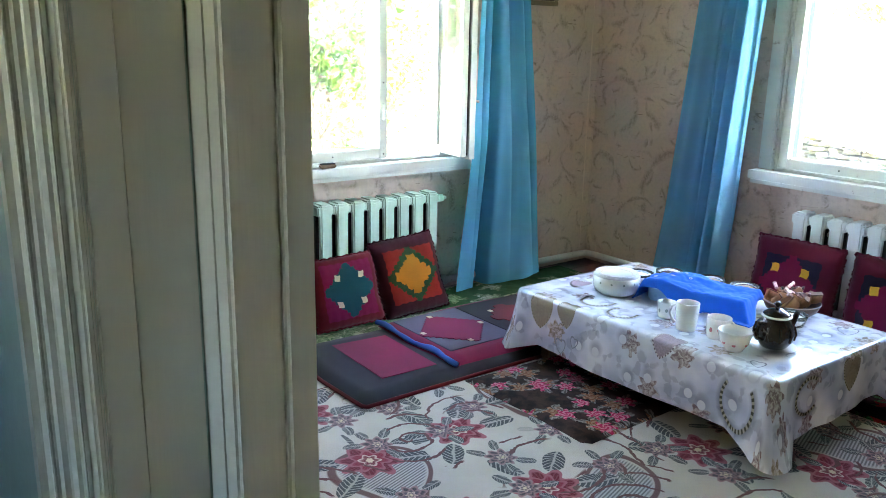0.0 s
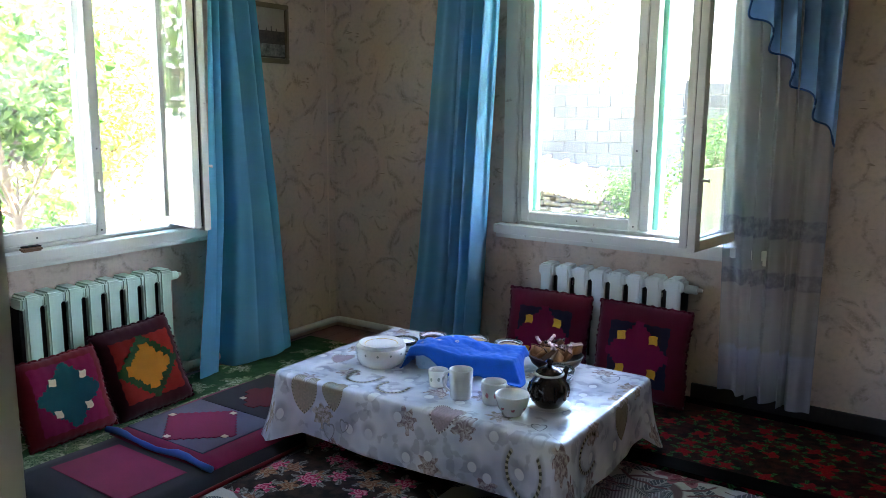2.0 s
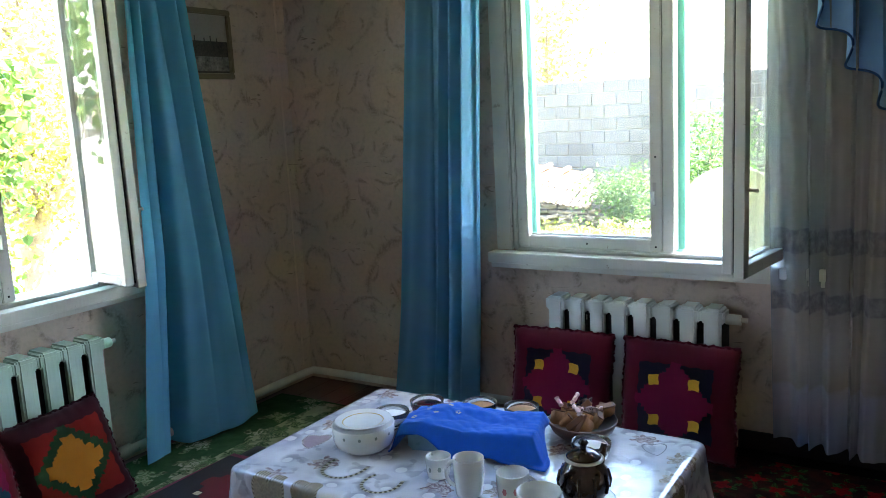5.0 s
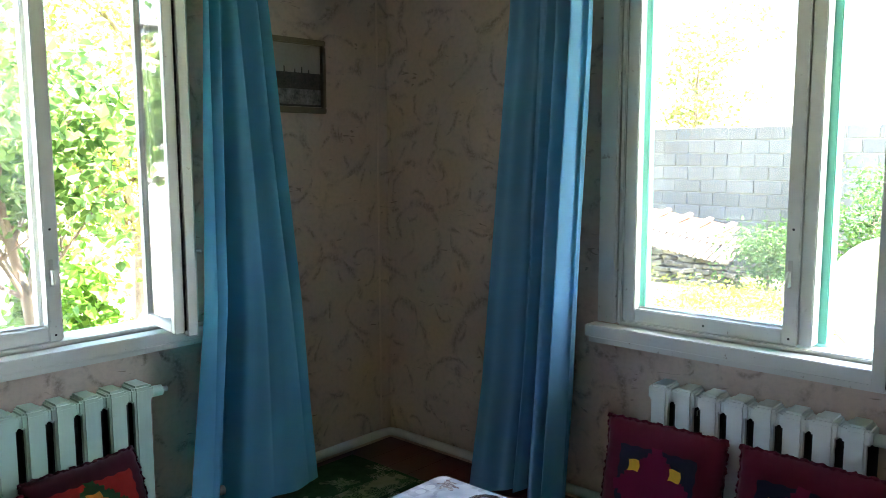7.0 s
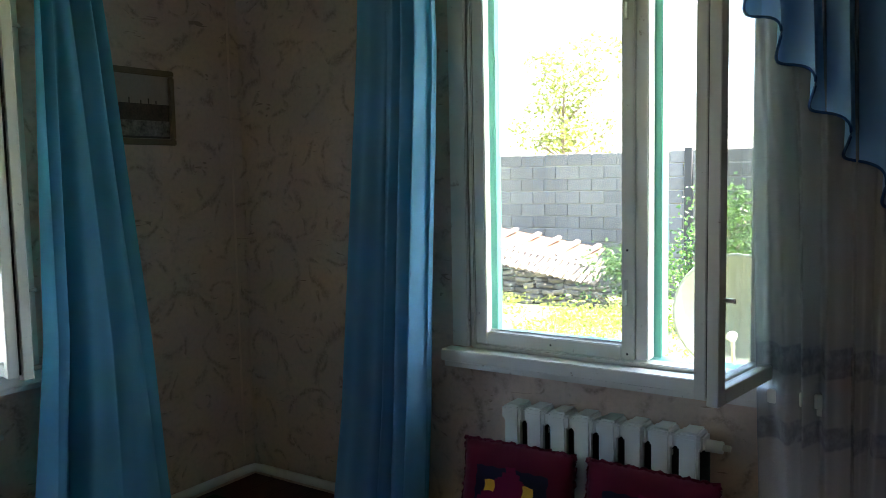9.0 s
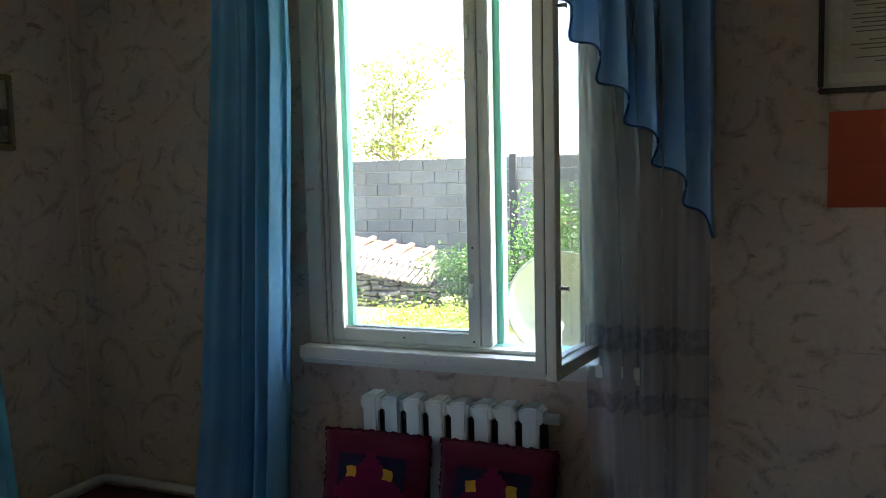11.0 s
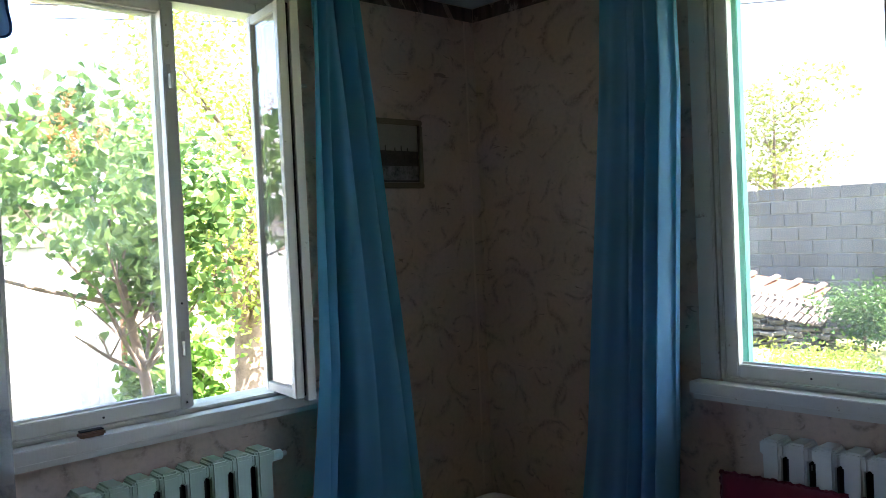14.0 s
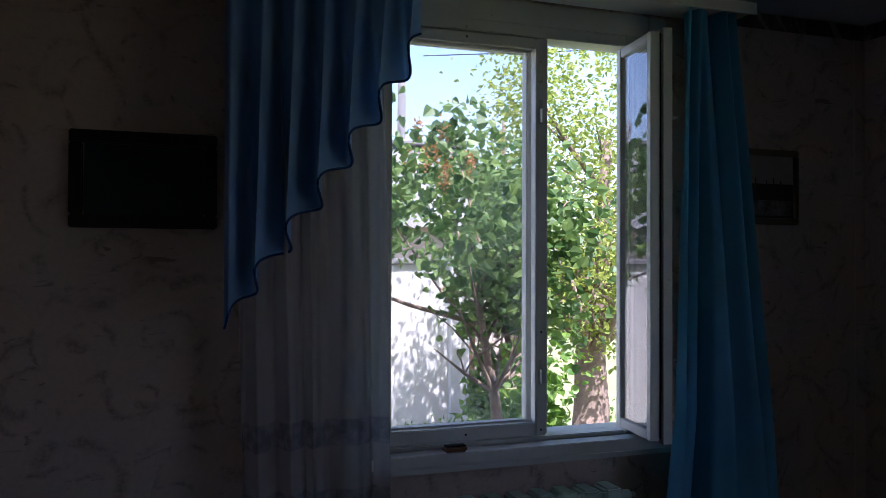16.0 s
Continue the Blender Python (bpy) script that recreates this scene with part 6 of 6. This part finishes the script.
# old tree with small bright leaves and a broken trunk
tree, tips = branchy("old_tree", (-3.25, 0.36, GZ), 2.9, 0.15, 16, 1.2, 8, "old tree with a thick rough trunk and bright small leaves", "tree", (-0.2, 0.3))
rng = random.Random(9)
clumps = [(rng.uniform(-4.0, -2.7), rng.uniform(-0.45, 1.3), rng.uniform(1.5, 4.0)) for _ in range(60)]
place(leaves("foliage", [tuple(t) for t in tips] + clumps, (0.20, 0.20, 0.20), 15000, 0.050, LIME, None, 3, 0.8, 0.2), tree)
ivy = tagged(empty("climbing_plant", (-2.6, -0.42, GZ)), "leafy green climber by the tree trunk", "climber")
tube("stem", [(-2.6, -0.42, GZ), (-2.58, -0.4, 0.6), (-2.62, -0.42, 1.3)], [0.02, 0.014, 0.008], BARK)
place(bpy.data.objects["stem"], ivy)
place(leaves("foliage", [(-2.6 + rng.uniform(-0.2, 0.2), rng.uniform(-0.62, -0.28), rng.uniform(-0.1, 0.95)) for _ in range(18)], (0.10, 0.07, 0.12), 700, 0.085, WEED, None, 4, 1.0, 0.3), ivy)
tw = leaves("nettles", [(-4.25 + rng.uniform(-0.12, 0.12), rng.uniform(-0.36, 0.02), rng.uniform(-0.15, 0.75)) for _ in range(22)], (0.06, 0.05, 0.06), 900, 0.085, WEED, None, 61, 0.9, 0.2)
tagged(tw, "tall bright green nettles by the rusty post", "weeds", kind="stuff")
weeds = leaves("weeds", [(rng.uniform(-4.6, -0.8), rng.uniform(-2.2, 1.6), GZ + 0.1) for _ in range(60)], (0.14, 0.14, 0.09), 4200, 0.055, WEED, None, 6, 0.7, -0.4)
tagged(weeds, "low bright green weeds in the yard", "weeds", kind="stuff")

# whitewashed garden wall with a rusty post, neighbour's house with slate roof
gw = tagged(slab("garden_wall", (-5.15, -4.95, -9.5, -0.10, GZ, 1.50), WHITEWASH, bevel=0.01), "whitewashed garden wall in the sun", "wall")
slab("coping", (-5.2, -4.9, -9.5, -0.08, 1.501, 1.56), SLATE, gw, "grey coping", 0.006)
slab("pier", (-5.22, -4.88, -0.32, -0.079, GZ, 1.50), WHITEWASH, gw, "pale blue-grey pier", 0.008)
post = tube("rusty_post", [(-4.62, -0.18, GZ), (-4.62, -0.19, 0.4), (-4.61, -0.18, 1.05)], 0.03, RUST)
tagged(post, "rusty iron post by the garden wall", "post")
house = tagged(empty("neighbour_house", (-10.0, -4.0, GZ)), "neighbour's plastered house with a grey slate roof", "house")
place(slab("wall", (-13.0, -8.5, -11.0, 1.9, GZ, 2.05), simple("pink_plaster", (0.55, 0.44, 0.38), 0.9), None, "", 0.01), house)
for side_ in (0, 1):
    for row in range(9):
        for col in range(16):
            x = (-8.2 - row * 0.29) if side_ == 0 else (-13.3 + row * 0.29)
            z = 2.0 + row * 0.172
            y0 = -11.2 + col * 0.83
            bm = bmesh.new()
            n = 9
            lo = []
            for t_ in range(2):
                for i in range(n):
                    u = i / (n - 1)
                    dx = (-0.33 if side_ == 0 else 0.33) * t_
                    lo.append(bm.verts.new((x + dx, y0 + 0.85 * u, z + 0.21 * t_ + 0.022 * math.sin(2 * math.pi * 3 * u) + 0.004 * ((row * 7 + col * 3) % 5))))
            for i in range(n - 1):
                bm.faces.new((lo[i], lo[i + 1], lo[n + i + 1], lo[n + i]))
            place(part("slate_sheet", bm, SLATE, None), house)
place(slab("ridge", (-10.95, -10.55, -11.2, 2.1, 3.56, 3.64), SLATE, None, "", 0.02), house)
pole = tagged(tube("utility_pole", [(-14, 1.85, GZ), (-14, 1.87, 7.4)], [0.10, 0.085], SLATE), "tall grey wooden utility pole with wires", "utility pole")
bar = slab("crossbar", (-14.05, -13.95, 1.27, 2.47, 6.3, 6.4), PALE_WOOD, pole, "", 0.005)
for y in (1.37, 1.87, 2.37):
    lathe("insulator", [(0.03, 0.0), (0.05, 0.03), (0.03, 0.08), (0.0005, 0.1)], CHINA, bar, "white insulator", (-14, y, 6.401), 10)
for k, y in enumerate((1.37, 1.87, 2.37)):
    tube("wire", [(-14, y, 6.45 - 0.2 * k)] + [(-14 + 3.2 * q, y + 1.9 * q, 6.45 - 0.2 * k - 0.55 * math.sin(math.pi * q / 6) - 0.22 * q) for q in range(1, 6)], 0.012, DARKGAP, pole, "", 5)
bare, tips = branchy("bare_tree", (-7.4, 1.6, GZ), 3.7, 0.08, 22, 1.1, 31, "half bare tree with thin twigs behind the wall", "tree", (0.2, -0.3))
place(leaves("foliage", [tuple(t) for t in tips], 0.14, 700, 0.05, SPRING, None, 12, 0.8, 0.1), bare)

# block wall, stacked slates and shrubs north of the house
bw = tagged(slab("block_wall", (-8.0, 6.0, 8.62, 8.78, GZ, 1.85), MORTAR, bevel=0), "grey concrete block garden wall", "wall")
bm = bmesh.new()
box(bm, 0, 0.386, -0.008, 0.012, 0, 0.176)
bmesh.ops.bevel(bm, geom=bm.edges[:], offset=0.005, segments=1, affect="EDGES")
block_me = bpy.data.meshes.new("block")
bm.to_mesh(block_me)
bm.free()
block_me.materials.append(BLOCK)
rng = random.Random(4)
for row in range(11):
    for col in range(24):
        x = -6.2 + col * 0.4 + (0.2 if row % 2 else 0.0)
        b = new("block", block_me)
        b.location = (x, 8.6075 - rng.uniform(0, 0.004), GZ + 0.004 + row * 0.193 + rng.uniform(-0.003, 0.003))
        b.parent = bw
slab("pillar", (-0.38, -0.27, 8.54, 8.60, GZ, 1.90), DARKGAP, bw, "dark concrete pillar", 0.008)
pile = tagged(empty("slate_pile", (-2.0, 7.4, GZ)), "stack of dark rubble under a sloping cover of pale roof tiles", "rubble pile")


def heap_top(x):
    """The heap sinks towards its end by the shrub."""
    return 0.34 - 0.155 * (x + 2.7)


for lay in range(8):
    for k in range(17):
        x = -3.55 + 0.155 * k + rng.uniform(-0.03, 0.03)
        z = GZ + 0.03 + lay * 0.075
        if z > heap_top(x) - 0.03:
            continue
        w, h = rng.uniform(0.06, 0.10), rng.uniform(0.024, 0.036)
        ob = slab("rubble_stone", (-w, w, -0.10, 0.10, -h, h), RUBBLE, None, "", 0.014)
        ob.matrix_world = pose(x, 7.22 + 0.015 * lay + rng.uniform(-0.05, 0.05), z, rng.uniform(-8, 8), rng.uniform(-12, 12), rng.uniform(-20, 20))
        bpy.context.view_layer.update()
        place(ob, pile)
TILT = math.degrees(math.atan(0.155))
for row in range(3):
    for k in range(25):
        x = -3.5 + k * 0.098 + 0.03 * (row % 2)
        bm = bmesh.new()
        pts = [(-0.039, 0.0), (-0.026, 0.022), (0.0, 0.031), (0.026, 0.022), (0.039, 0.0), (0.026, 0.008), (0.0, 0.014), (-0.026, 0.008)]
        lo = [bm.verts.new((px, -0.13, pz)) for px, pz in pts]
        hi = [bm.verts.new((px, 0.13, pz * 0.8)) for px, pz in pts]
        for q in range(8):
            bm.faces.new((lo[q], lo[(q + 1) % 8], hi[(q + 1) % 8], hi[q]))
        bm.faces.new(lo)
        bm.faces.new(hi[::-1])
        ob = part("roof_tile", bm, ROOF_TILE, None)
        ob.matrix_world = pose(x, 7.20 + row * 0.175, heap_top(x) + 0.02 + row * 0.085, 24 + rng.uniform(-3, 3), TILT, rng.uniform(-5, 5))
        bpy.context.view_layer.update()
        place(ob, pile)
place(slab("rusty_sheet", (-3.6, -1.35, -0.22, 0.22, -0.004, 0.004), RUST, None, "rusty iron sheet", 0.001, pose(0, 7.74, heap_top(0) + 0.27, 22, TILT, 0)), pile)
for k in range(7):
    x = -3.5 + k * 0.34 + rng.uniform(-0.04, 0.04)
    ob = slab("batten", (-0.045, 0.045, -0.24, 0.24, -0.018, 0.018), ROOF_TILE, None, "pale weathered batten", 0.006)
    ob.matrix_world = pose(x, 7.72, heap_top(x) + 0.30, 22, TILT, -26 + rng.uniform(-8, 8))
    bpy.context.view_layer.update()
    place(ob, pile)
shrub, tips = branchy("shrub", (-0.75, 7.5, GZ), 0.5, 0.02, 8, 0.45, 14, "green shrub beside the slate pile", "shrub")
place(leaves("foliage", [tuple(t) for t in tips] + [(rng.uniform(-1.35, -0.1), rng.uniform(7.0, 7.6), rng.uniform(-0.15, 0.42)) for _ in range(24)], 0.11, 2400, 0.06, SHRUB, None, 15, 0.8, 0.2), shrub)
shrub2, tips = branchy("shrub", (0.75, 6.3, GZ), 1.2, 0.025, 12, 0.55, 17, "tall leafy shrub against the block wall", "shrub")
place(leaves("foliage", [tuple(t) for t in tips] + [(rng.uniform(0.4, 1.3), rng.uniform(6.0, 6.8), rng.uniform(0.0, 1.35)) for _ in range(20)], 0.13, 2400, 0.06, SHRUB, None, 18, 0.8, 0.2), shrub2)
grass = leaves("tall_weeds", [(rng.uniform(-3.6, 1.6), rng.uniform(5.6, 7.0), GZ + 0.06) for _ in range(50)] + [(rng.uniform(-1.3, 1.4), rng.uniform(4.4, 6.4), GZ + 0.06) for _ in range(36)], (0.16, 0.14, 0.07), 5200, 0.06, LIME, None, 19, 0.6, -0.5)
tagged(grass, "sunlit yellow-green weeds in front of the pile", "weeds", kind="stuff")
yt, tips = branchy("young_tree", (-3.95, 12.0, GZ), 4.15, 0.055, 22, 1.15, 23, "slender young tree with pale spring leaves behind the wall", "tree", (0.15, 0.0))
place(leaves("foliage", [tuple(t) for t in tips if t.z > 1.9], (0.15, 0.15, 0.10), 2500, 0.09, SPRING, None, 24, 0.8, 0.1), yt)

# satellite dish on a post
dish = lathe("satellite_dish", [(0.0005, 0.0), (0.12, 0.010), (0.24, 0.040), (0.36, 0.092), (0.385, 0.106), (0.386, 0.100), (0.365, 0.082), (0.24, 0.028), (0.12, -0.002), (0.0005, -0.012)], simple("dish_enamel", (0.17, 0.20, 0.16), 0.35, vary=0.1))
dish.matrix_world = pose(1.835, 2.5, 0.63, 84, 0, 12)
tagged(dish, "round pale green satellite dish on a post", "satellite dish")
arm = tube("feed_arm", [(0, -0.36, 0.09), (0.0, -0.12, 0.42)], 0.012, STEEL, dish)
lathe("receiver", [(0.02, 0.0), (0.03, 0.02), (0.03, 0.09), (0.0005, 0.1)], CHINA, arm, "", (0.0, -0.12, 0.40))
tube("post", [(0, 0, -0.01), (0.0, 0.10, -0.14), (0.0, -0.60, -0.55), (0.0, -0.72, -0.66)], 0.022, STEEL, dish)
